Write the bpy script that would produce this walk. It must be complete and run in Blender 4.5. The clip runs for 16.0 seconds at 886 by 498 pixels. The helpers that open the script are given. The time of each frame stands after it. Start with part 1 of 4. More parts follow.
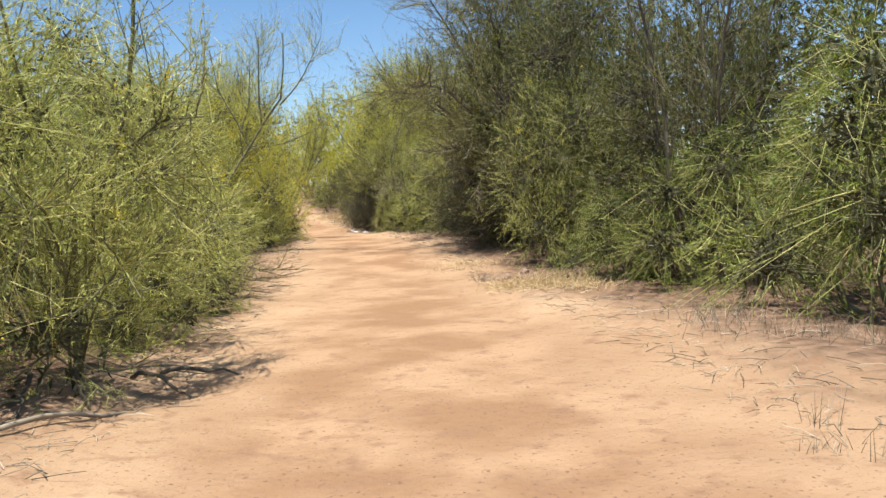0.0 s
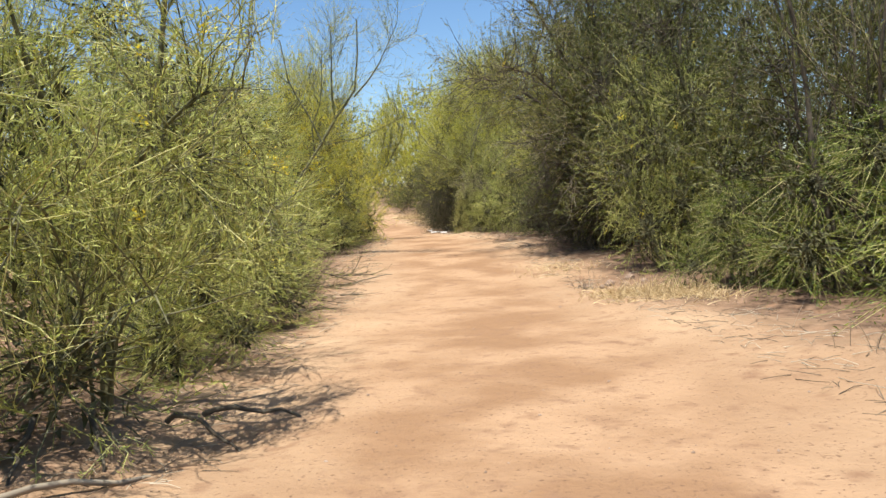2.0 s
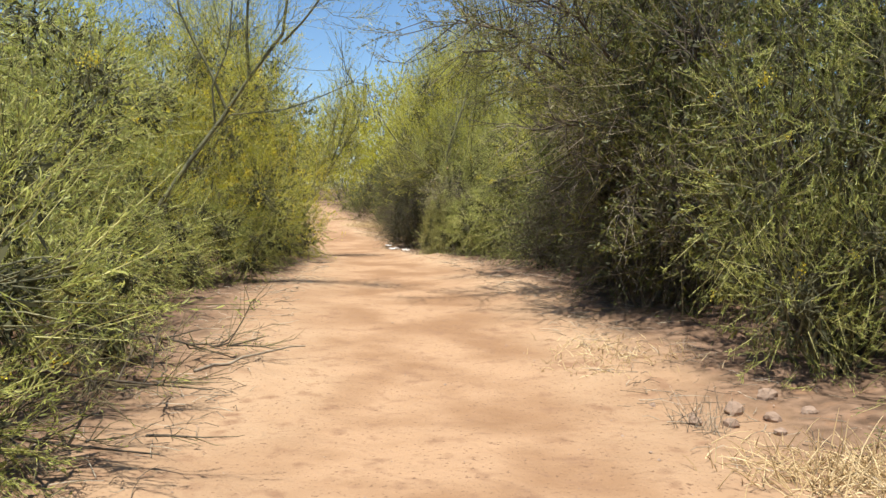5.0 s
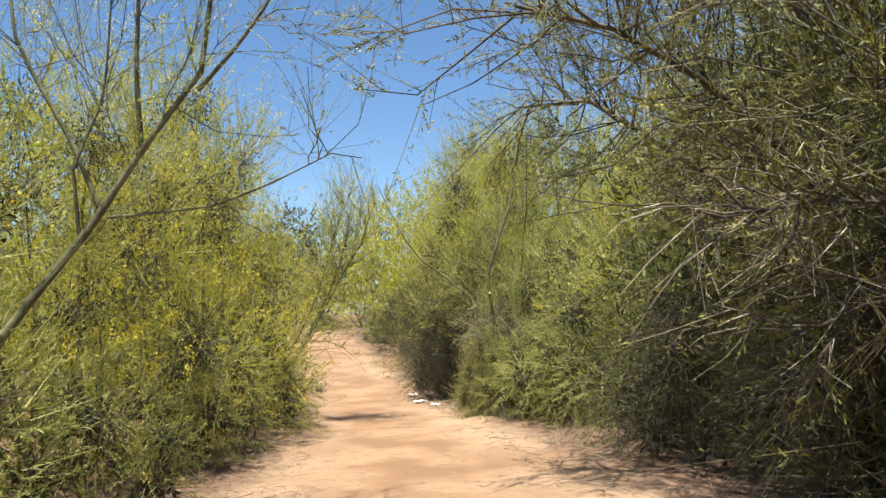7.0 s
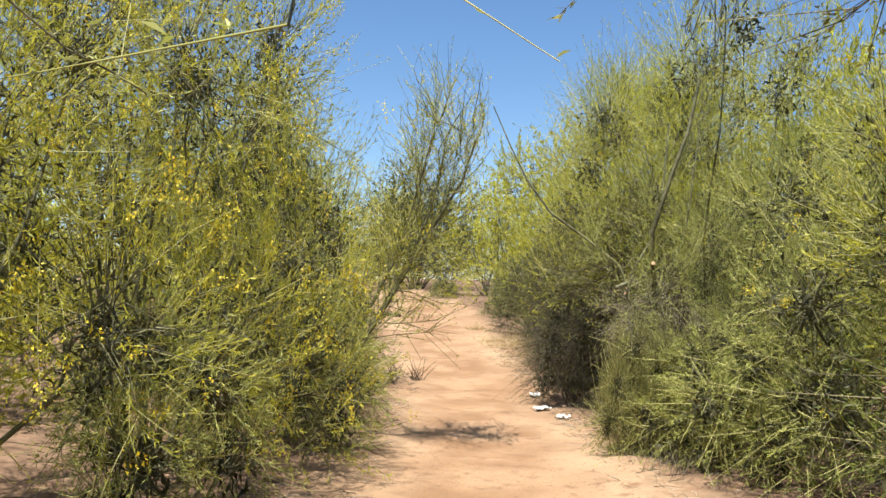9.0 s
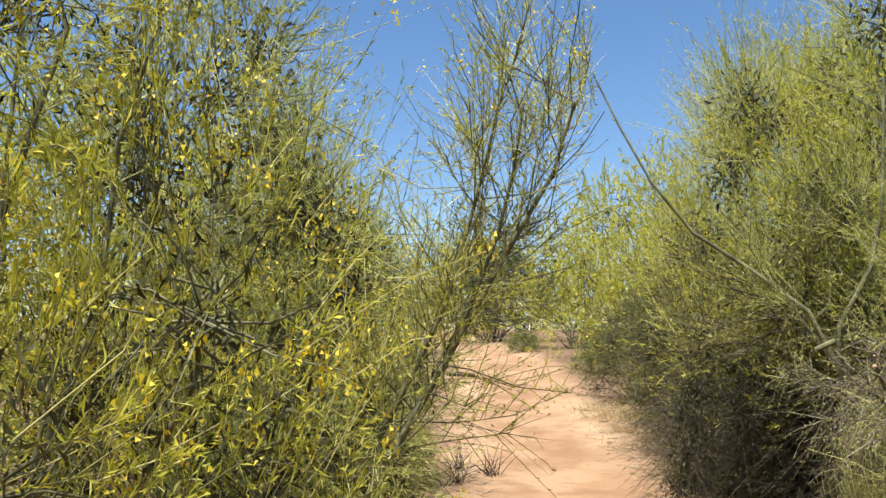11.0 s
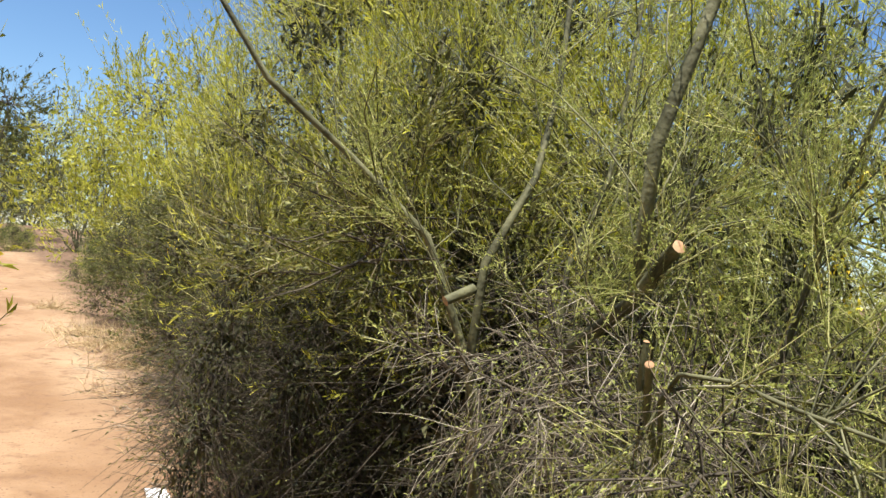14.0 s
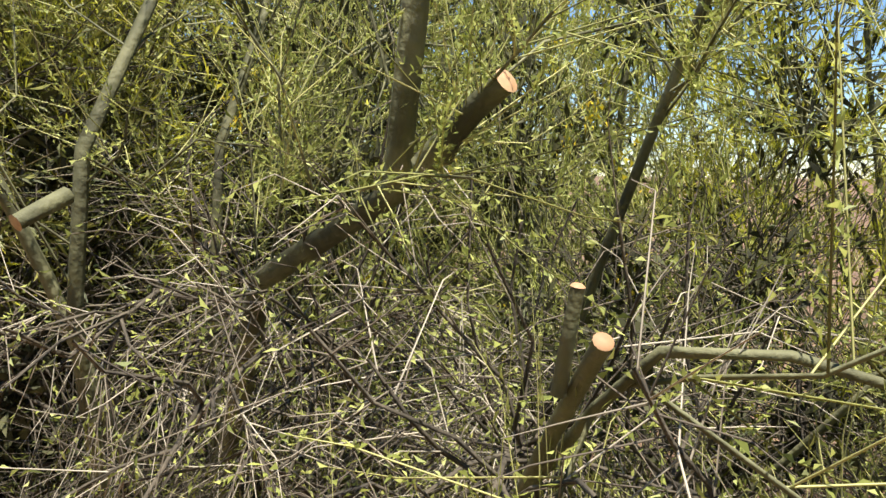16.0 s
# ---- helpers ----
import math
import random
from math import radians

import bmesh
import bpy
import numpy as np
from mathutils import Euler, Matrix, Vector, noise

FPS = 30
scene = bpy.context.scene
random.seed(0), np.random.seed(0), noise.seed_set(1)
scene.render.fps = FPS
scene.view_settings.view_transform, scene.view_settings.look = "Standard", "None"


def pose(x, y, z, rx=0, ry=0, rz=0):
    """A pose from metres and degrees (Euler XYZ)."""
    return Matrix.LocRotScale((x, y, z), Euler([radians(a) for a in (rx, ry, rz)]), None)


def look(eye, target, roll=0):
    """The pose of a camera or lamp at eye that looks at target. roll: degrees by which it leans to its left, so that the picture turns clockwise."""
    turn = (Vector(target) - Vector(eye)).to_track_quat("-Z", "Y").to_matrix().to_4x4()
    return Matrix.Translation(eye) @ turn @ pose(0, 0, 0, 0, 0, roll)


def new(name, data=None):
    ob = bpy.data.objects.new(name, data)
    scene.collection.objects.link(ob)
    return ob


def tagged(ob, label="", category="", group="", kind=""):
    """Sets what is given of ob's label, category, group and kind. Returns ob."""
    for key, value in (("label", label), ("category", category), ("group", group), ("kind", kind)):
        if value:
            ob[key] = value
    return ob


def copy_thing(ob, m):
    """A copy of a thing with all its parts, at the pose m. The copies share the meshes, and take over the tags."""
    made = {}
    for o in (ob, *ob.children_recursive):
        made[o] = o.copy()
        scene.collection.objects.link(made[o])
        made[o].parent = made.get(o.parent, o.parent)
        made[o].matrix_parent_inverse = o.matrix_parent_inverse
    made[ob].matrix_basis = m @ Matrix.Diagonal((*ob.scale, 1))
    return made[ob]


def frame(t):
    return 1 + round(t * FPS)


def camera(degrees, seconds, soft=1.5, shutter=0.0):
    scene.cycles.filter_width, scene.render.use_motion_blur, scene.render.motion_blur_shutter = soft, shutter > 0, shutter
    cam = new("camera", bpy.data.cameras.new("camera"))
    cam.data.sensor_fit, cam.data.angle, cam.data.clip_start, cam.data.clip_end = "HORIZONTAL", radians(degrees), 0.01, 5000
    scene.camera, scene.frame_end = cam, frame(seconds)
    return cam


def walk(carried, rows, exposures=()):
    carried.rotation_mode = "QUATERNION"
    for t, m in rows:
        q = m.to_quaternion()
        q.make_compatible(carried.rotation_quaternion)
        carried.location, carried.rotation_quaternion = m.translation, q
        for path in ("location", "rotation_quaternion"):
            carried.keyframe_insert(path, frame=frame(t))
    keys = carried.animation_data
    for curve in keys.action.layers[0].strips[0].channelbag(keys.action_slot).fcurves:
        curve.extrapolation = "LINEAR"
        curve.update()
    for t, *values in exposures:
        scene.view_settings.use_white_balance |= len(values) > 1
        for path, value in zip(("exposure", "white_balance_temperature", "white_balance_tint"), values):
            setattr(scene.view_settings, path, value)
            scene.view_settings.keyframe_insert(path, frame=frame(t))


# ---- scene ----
cam = camera(55.5, 16.0)
PATH = [
    (0, (-0.606, 0.601, 1.176), (-0.484, 2.592, 1.038), -3.0),
    (0.5, (-0.683, 0.696, 1.199), (-0.682, 2.685, 0.989), -2.5),
    (1, (-0.802, 1.024, 1.189), (-0.812, 3.015, 0.992), 0.1),
    (1.5, (-0.77, 1.438, 1.193), (-0.786, 3.433, 1.052), -2.6),
    (2, (-0.759, 2.038, 1.137), (-0.814, 4.033, 1.008), -3.6),
    (2.5, (-0.76, 2.663, 1.201), (-0.858, 4.66, 1.148), -2.6),
    (3, (-0.746, 3.444, 1.199), (-0.704, 5.443, 1.217), -2.6),
    (3.2, (-0.737, 3.729, 1.232), (-0.649, 5.727, 1.246), -3.1),
    (5.3, (-0.924, 8.504, 1.166), (-0.899, 10.495, 0.97), 0.6),
    (5.5, (-0.938, 9.02, 1.122), (-0.953, 11.005, 0.879), -0.2),
    (6, (-0.986, 10.423, 1.153), (-1.103, 12.418, 1.092), -1.6),
    (6.5, (-1.02, 11.688, 1.406), (-1.148, 13.679, 1.556), -0.5),
    (7, (-0.965, 12.757, 1.492), (-0.998, 14.75, 1.655), -1.5),
    (7.5, (-0.951, 13.869, 1.503), (-0.996, 15.865, 1.628), -2.6),
    (8, (-0.922, 14.98, 1.546), (-1.016, 16.975, 1.649), -1.0),
    (8.5, (-0.899, 16.076, 1.543), (-1.052, 18.068, 1.629), 1.7),
    (8.7, (-0.948, 16.462, 1.56), (-1.186, 18.447, 1.638), 2.0),
    (10.8, (-1.689, 20.317, 1.712), (-2.273, 22.218, 1.922), -0.6),
    (11, (-1.735, 20.65, 1.716), (-2.265, 22.568, 1.917), -0.1),
    (11.5, (-1.793, 21.351, 1.728), (-2.164, 23.309, 1.9), 2.0),
    (12, (-1.813, 22.039, 1.748), (-2.016, 24.022, 1.918), 4.2),
    (12.5, (-1.832, 22.457, 1.776), (-1.867, 24.448, 1.957), 4.4),
    (13, (-1.829, 22.826, 1.767), (-1.731, 24.815, 1.946), 3.5),
    (13.5, (-1.767, 23.173, 1.775), (-1.443, 25.14, 1.931), 5.6),
    (13.6, (-1.756, 23.25, 1.752), (-1.386, 25.208, 1.923), 7.1),
    (14, (-1.803, 23.674, 1.724), (-1.251, 25.596, 1.775), 5.6),
    (14.4, (-1.731, 24.132, 1.718), (-1.057, 26.014, 1.665), 3.8),
    (14.5, (-1.727, 24.241, 1.712), (-1.005, 26.105, 1.647), 2.9),
    (15, (-1.685, 24.651, 1.739), (-0.694, 26.387, 1.694), -0.3),
    (15.5, (-1.594, 24.89, 1.747), (-0.342, 26.448, 1.678), -1.1),
    (16, (-1.452, 24.971, 1.712), (-0.059, 26.396, 1.542), 0.5),
]
walk(cam, [(t, look(eye, aim, lean)) for t, eye, aim, lean in PATH],
     exposures=[(0, 0.95), (3, 0.93), (5.5, 0.9), (7, 1.05), (11, 1.05), (13.5, 1.0), (15, 1.18), (16, 1.22)])


# ---- light ----
SUN_AZ, SUN_EL = radians(252), radians(73)      # where the sun stands: azimuth from +x, height
world = bpy.data.worlds.new("sky")
scene.world = world
world.use_nodes = True
wn = world.node_tree.nodes
sky = wn.new("ShaderNodeTexSky")
sky.sky_type, sky.sun_disc = "NISHITA", False
sky.sun_elevation, sky.sun_rotation = SUN_EL, radians(90) - SUN_AZ
sky.altitude, sky.air_density, sky.dust_density, sky.ozone_density = 350, 1.0, 0.1, 4.0
tone = wn.new("ShaderNodeHueSaturation")
tone.inputs["Saturation"].default_value = 1.1
world.node_tree.links.new(sky.outputs[0], tone.inputs["Color"])
world.node_tree.links.new(tone.outputs[0], wn["Background"].inputs[0])
wn["Background"].inputs[1].default_value = 0.080
sun = new("sun", bpy.data.lights.new("sun", "SUN"))
sun.data.energy, sun.data.angle, sun.data.color = 4.8, radians(0.53), (1.0, 0.95, 0.87)
sun_way = Vector((math.cos(SUN_AZ) * math.cos(SUN_EL), math.sin(SUN_AZ) * math.cos(SUN_EL), math.sin(SUN_EL)))
sun.matrix_world = look(sun_way * 60, (0, 0, 0))


# ---- materials ----
def material(name, colours, rough=0.8, scale=3.0, bump=0.0, bump_scale=60.0, per="noise", spread=0.5, translucent=0.0, detail=6.0):
    """Base colour from a ramp of colours over noise, blended with a value per island or per object."""
    m = bpy.data.materials.new(name)
    m.use_nodes = True
    n, l = m.node_tree.nodes, m.node_tree.links
    b = n["Principled BSDF"]
    b.inputs["Roughness"].default_value = rough
    co = n.new("ShaderNodeTexCoord")
    nz = n.new("ShaderNodeTexNoise")
    nz.inputs["Scale"].default_value, nz.inputs["Detail"].default_value = scale, detail
    l.new(co.outputs["Object"], nz.inputs["Vector"])
    fac = nz.outputs[0]
    if per != "noise":
        if per == "island":
            src = n.new("ShaderNodeNewGeometry").outputs["Random Per Island"]
        else:
            src = n.new("ShaderNodeObjectInfo").outputs["Random"]
        mx = n.new("ShaderNodeMix")
        mx.inputs[0].default_value = spread
        l.new(fac, mx.inputs[2])
        l.new(src, mx.inputs[3])
        fac = mx.outputs[0]
    ramp = n.new("ShaderNodeValToRGB")
    ramp.color_ramp.elements.remove(ramp.color_ramp.elements[0])
    lo, hi = (0.3, 0.7) if per == "noise" else (0.2, 0.8)
    for i, c in enumerate(colours):
        p = lo + (hi - lo) * i / max(1, len(colours) - 1)
        e = ramp.color_ramp.elements[0] if i == 0 else ramp.color_ramp.elements.new(p)
        e.position, e.color = p, (*c, 1)
    l.new(fac, ramp.inputs[0])
    l.new(ramp.outputs[0], b.inputs["Base Color"])
    if bump:
        n2 = n.new("ShaderNodeTexNoise")
        n2.inputs["Scale"].default_value, n2.inputs["Detail"].default_value = bump_scale, 5
        l.new(co.outputs["Object"], n2.inputs["Vector"])
        bp = n.new("ShaderNodeBump")
        bp.inputs["Strength"].default_value, bp.inputs["Distance"].default_value = bump, 0.02
        l.new(n2.outputs[0], bp.inputs["Height"])
        l.new(bp.outputs[0], b.inputs["Normal"])
    if translucent:
        t = n.new("ShaderNodeBsdfTranslucent")
        l.new(ramp.outputs[0], t.inputs["Color"])
        ms = n.new("ShaderNodeMixShader")
        ms.inputs[0].default_value = translucent
        l.new(b.outputs[0], ms.inputs[1])
        l.new(t.outputs[0], ms.inputs[2])
        l.new(ms.outputs[0], n["Material Output"].inputs["Surface"])
    return m


SAND = bpy.data.materials.new("sand")


def make_sand():
    """Sandy soil: orange where trodden, paler beside it, brown with leaf litter under the bushes."""
    SAND.use_nodes = True
    n, l = SAND.node_tree.nodes, SAND.node_tree.links
    b = n["Principled BSDF"]
    b.inputs["Roughness"].default_value = 0.95
    b.inputs["Specular IOR Level"].default_value = 0.15
    co = n.new("ShaderNodeTexCoord")

    def noisy(scale, detail, lo, hi):
        z = n.new("ShaderNodeTexNoise")
        z.inputs["Scale"].default_value, z.inputs["Detail"].default_value = scale, detail
        l.new(co.outputs["Object"], z.inputs["Vector"])
        r = n.new("ShaderNodeMapRange")
        r.inputs[1].default_value, r.inputs[2].default_value = lo, hi
        l.new(z.outputs[0], r.inputs[0])
        return r.outputs[0]

    def mixed(f, a, c):
        m = n.new("ShaderNodeMix")
        m.data_type = "RGBA"
        l.new(f, m.inputs[0])
        for slot, v in ((6, a), (7, c)):
            if isinstance(v, tuple):
                m.inputs[slot].default_value = (*v, 1)
            else:
                l.new(v, m.inputs[slot])
        return m.outputs[2]

    def attr(name):
        a = n.new("ShaderNodeAttribute")
        a.attribute_name = name
        return a.outputs["Fac"]

    pale = mixed(noisy(0.9, 6, 0.35, 0.68), (0.314, 0.203, 0.120), (0.436, 0.303, 0.186))
    worn = mixed(noisy(1.1, 9, 0.40, 0.60), (0.258, 0.152, 0.083), (0.367, 0.236, 0.139))
    pale = mixed(noisy(0.22, 3, 0.45, 0.7), pale, (0.272, 0.165, 0.093))
    base = mixed(attr("trodden"), pale, worn)
    duff = mixed(noisy(7, 8, 0.35, 0.7), (0.10, 0.063, 0.040), (0.26, 0.168, 0.110))
    base = mixed(attr("litter"), base, duff)
    crumb = mixed(noisy(5.5, 9, 0.55, 0.72), base, (0.240, 0.142, 0.084))
    speck = mixed(noisy(38, 4, 0.60, 0.72), crumb, (0.160, 0.092, 0.056))
    l.new(speck, b.inputs["Base Color"])
    h = n.new("ShaderNodeTexNoise")
    h.inputs["Scale"].default_value, h.inputs["Detail"].default_value = 9, 11
    h.inputs["Roughness"].default_value = 0.65
    l.new(co.outputs["Object"], h.inputs["Vector"])
    bp = n.new("ShaderNodeBump")
    bp.inputs["Strength"].default_value, bp.inputs["Distance"].default_value = 0.6, 0.06
    l.new(h.outputs[0], bp.inputs["Height"])
    steps = n.new("ShaderNodeTexVoronoi")
    steps.feature = "SMOOTH_F1"
    steps.inputs["Scale"].default_value = 4.2
    l.new(co.outputs["Object"], steps.inputs["Vector"])
    tread = n.new("ShaderNodeBump")
    tread.inputs["Strength"].default_value, tread.inputs["Distance"].default_value = 0.35, 0.05
    l.new(steps.outputs["Distance"], tread.inputs["Height"])
    l.new(bp.outputs[0], tread.inputs["Normal"])
    l.new(tread.outputs[0], b.inputs["Normal"])


make_sand()
BARK = material("bark", [(0.035, 0.028, 0.018), (0.07, 0.056, 0.036), (0.13, 0.105, 0.07)], 0.85, 9, 0.6, 40)
GREEN_BARK = material("green_bark", [(0.048, 0.046, 0.021), (0.115, 0.112, 0.050), (0.23, 0.22, 0.11)], 0.75, 6, 0.4, 40)
TWIG = material("twig", [(0.10, 0.10, 0.025), (0.27, 0.265, 0.07), (0.52, 0.49, 0.19)], 0.7, 5, per="island", spread=0.8)
DARK_TWIG = material("dark_twig", [(0.05, 0.042, 0.018), (0.12, 0.10, 0.042), (0.26, 0.22, 0.11)], 0.7, 5, per="island", spread=0.8)
DEAD = material("dead_twig", [(0.06, 0.045, 0.030), (0.18, 0.145, 0.10), (0.46, 0.40, 0.30)], 0.85, 5, per="island", spread=0.8)
LEAF_PALE = material("pale_leaf", [(0.175, 0.205, 0.048), (0.39, 0.43, 0.100), (0.62, 0.63, 0.185)], 0.55, 0.9, per="island", translucent=0.45)
LEAF_GREEN = material("green_leaf", [(0.036, 0.045, 0.007), (0.090, 0.105, 0.016), (0.21, 0.205, 0.035)], 0.55, 0.9, per="island", translucent=0.3)
LEAF_LUSH = material("lush_leaf", [(0.06, 0.095, 0.012), (0.145, 0.195, 0.026), (0.31, 0.345, 0.05)], 0.55, 0.9, per="island", translucent=0.36)
LEAF_OLIVE = material("olive_leaf", [(0.075, 0.085, 0.015), (0.18, 0.185, 0.035), (0.36, 0.33, 0.08)], 0.55, 0.9, per="island", translucent=0.33)
LEAF_YELLOW = material("yellowish_leaf", [(0.22, 0.235, 0.020), (0.50, 0.50, 0.045), (0.72, 0.66, 0.085)], 0.55, 0.9, per="island", translucent=0.45)
# near-black leaf tone for crown insides, shade painted as colour
LEAF_SHADE = material("shade_tone_leaf", [(0.026, 0.026, 0.009), (0.055, 0.056, 0.018), (0.095, 0.092, 0.032)], 0.8, 0.9, per="island", translucent=0.12)
BLOSSOM = material("blossom", [(0.6, 0.42, 0.02), (0.75, 0.6, 0.03), (0.8, 0.72, 0.1)], 0.6, 3, per="island", translucent=0.3)
STRAW = material("straw", [(0.30, 0.2, 0.09), (0.48, 0.35, 0.17), (0.66, 0.52, 0.3)], 0.8, 4, per="island", spread=0.8)
STONE = material("stone", [(0.17, 0.115, 0.08), (0.27, 0.19, 0.135), (0.36, 0.27, 0.2)], 0.9, 6, 0.5, 30)
CONCRETE = material("concrete", [(0.28, 0.26, 0.23), (0.38, 0.35, 0.31), (0.46, 0.43, 0.38)], 0.9, 5, 0.5, 60)
PAPER = material("paper", [(0.70, 0.68, 0.66), (0.8, 0.79, 0.78)], 0.6, 4, 0.2, 20)
CUT = material("cut_wood", [(0.30, 0.15, 0.07), (0.42, 0.24, 0.12), (0.54, 0.35, 0.19)], 0.7, 30)


# ---- mesh makers ----
def mesh_of(name, verts, quads, mat, smooth=False):
    me = bpy.data.meshes.new(name)
    verts, quads = np.asarray(verts, np.float32), np.asarray(quads, np.int32)
    me.vertices.add(len(verts))
    me.vertices.foreach_set("co", verts.ravel())
    n = quads.shape[1]
    me.loops.add(quads.size)
    me.loops.foreach_set("vertex_index", quads.ravel())
    me.polygons.add(len(quads))
    me.polygons.foreach_set("loop_start", np.arange(0, quads.size, n, dtype=np.int32))
    me.materials.append(mat)
    if smooth:
        me.polygons.foreach_set("use_smooth", np.ones(len(quads), dtype=bool))
    me.update(calc_edges=True)
    return me


def unit(v):
    return v / np.maximum(np.linalg.norm(v, axis=-1, keepdims=True), 1e-9)


def tubes(lines, r0, r1, sides, rng):
    """Tapered tubes round polylines (n, k, 3)."""
    n, k, _ = lines.shape
    tan = unit(np.gradient(lines, axis=1))
    ref = unit(rng.normal(size=(n, 1, 3)))
    u = unit(np.cross(tan, ref))
    v = np.cross(tan, u)
    r = np.linspace(0, 1, k)[None, :, None]
    r = np.reshape(r0, (-1, 1, 1)) * (1 - r) + np.reshape(r1, (-1, 1, 1)) * r
    a = np.arange(sides) * 2 * np.pi / sides
    ring = lines[:, :, None] + r[..., None] * (u[:, :, None] * np.cos(a)[:, None] + v[:, :, None] * np.sin(a)[:, None])
    i = np.arange(n * k * sides).reshape(n, k, sides)
    j = np.roll(i, -1, axis=2)
    q = np.stack([i[:, :-1], j[:, :-1], j[:, 1:], i[:, 1:]], -1)
    return ring.reshape(-1, 3), q.reshape(-1, 4)


def blades(at, way, length, width, rng):
    """Small pointed leaves: a lopsided triangle each."""
    side = unit(np.cross(way, rng.normal(size=at.shape)))
    length, width = np.reshape(length, (-1, 1)), np.reshape(width, (-1, 1))
    v = np.stack([at, at + way * length * 0.55 + side * width * 0.7, at + way * length - side * width * 0.3], 1)
    return v.reshape(-1, 3), np.arange(len(at) * 3).reshape(-1, 3)


def sprout(parents, count, lo, length, angle, up, bend, k, rng, wiggle=0.04, hi=1.0, clump=0.0):
    """count children along the parent polylines: each leaves at an angle, is pulled up or down, and bends.
    clump: how unevenly the parents are loaded."""
    n, kk, _ = parents.shape
    load = 1 - clump + clump * rng.exponential(1.0, n)
    idx = rng.choice(n, count, p=load / load.sum())
    s = rng.uniform(lo, hi, count) * (kk - 1)
    i0 = np.minimum(s.astype(int), kk - 2)
    f = (s - i0)[:, None]
    a, b = parents[idx, i0], parents[idx, i0 + 1]
    base, tan = a * (1 - f) + b * f, unit(b - a)
    perp = unit(np.cross(tan, rng.normal(size=(count, 3))))
    ang = np.radians(rng.uniform(angle[0], angle[1], count))[:, None]
    way = unit(tan * np.cos(ang) + perp * np.sin(ang) + np.array([0, 0, 1.0]) * rng.normal(up, 0.25, (count, 1)))
    ln = rng.uniform(length[0], length[1], (count, 1, 1))
    t = np.linspace(0, 1, k)[None, :, None]
    line = base[:, None] + way[:, None] * t * ln
    line = line + np.array([0, 0, 1.0]) * (bend * t * t * ln)
    wig = np.cumsum(rng.normal(0, wiggle, (count, k, 3)), axis=1) * ln
    wig[:, 0] = 0
    return line + wig


def part(name, data, parent, label=""):
    ob = new(name, data)
    ob.parent = parent
    if label:
        ob["label"] = label
    return ob


def off_lane(lines):
    """Which twigs keep clear of the lane in which people walk."""
    x = np.interp(lines[:, :, 1], [0, 16, 21.5, 24.3, 25.2, 30], [-0.7, -0.95, -1.8, -1.75, -1.45, -2.4])
    return (np.abs(lines[:, :, 0] - x) > np.where(lines[:, :, 1] < 20, 0.9, 0.55)).all(axis=1)


def resample(line, k):
    """A polyline laid out anew with k points, evenly along its length, rounded a little."""
    p = np.array(line, float)
    at = np.concatenate([[0], np.cumsum(np.linalg.norm(np.diff(p, axis=0), axis=1))])
    t = np.linspace(0, at[-1], k)
    return np.stack([np.interp(t, at, p[:, i]) for i in range(3)], 1)


def disc(centre, way, radius):
    """A slightly domed sawn end."""
    way = unit(np.asarray(way, float))
    u = unit(np.cross(way, [0.3, 0.2, 0.9]))
    v = np.cross(way, u)
    a = np.arange(12) * np.pi / 6
    ring = centre + way * 0.001 + radius * (np.cos(a)[:, None] * u + np.sin(a)[:, None] * v)
    inner = centre + way * 0.004 + radius * 0.6 * (np.cos(a)[:, None] * u + np.sin(a)[:, None] * v)
    verts = np.concatenate([ring, inner])
    q = [(i, (i + 1) % 12, 12 + (i + 1) % 12, 12 + i) for i in range(12)] + [(12, 13, 14, 15), (12, 15, 16, 17), (12, 17, 18, 19), (12, 19, 20, 21), (12, 21, 22, 23)]
    return mesh_of("cut_face", verts, q, CUT)


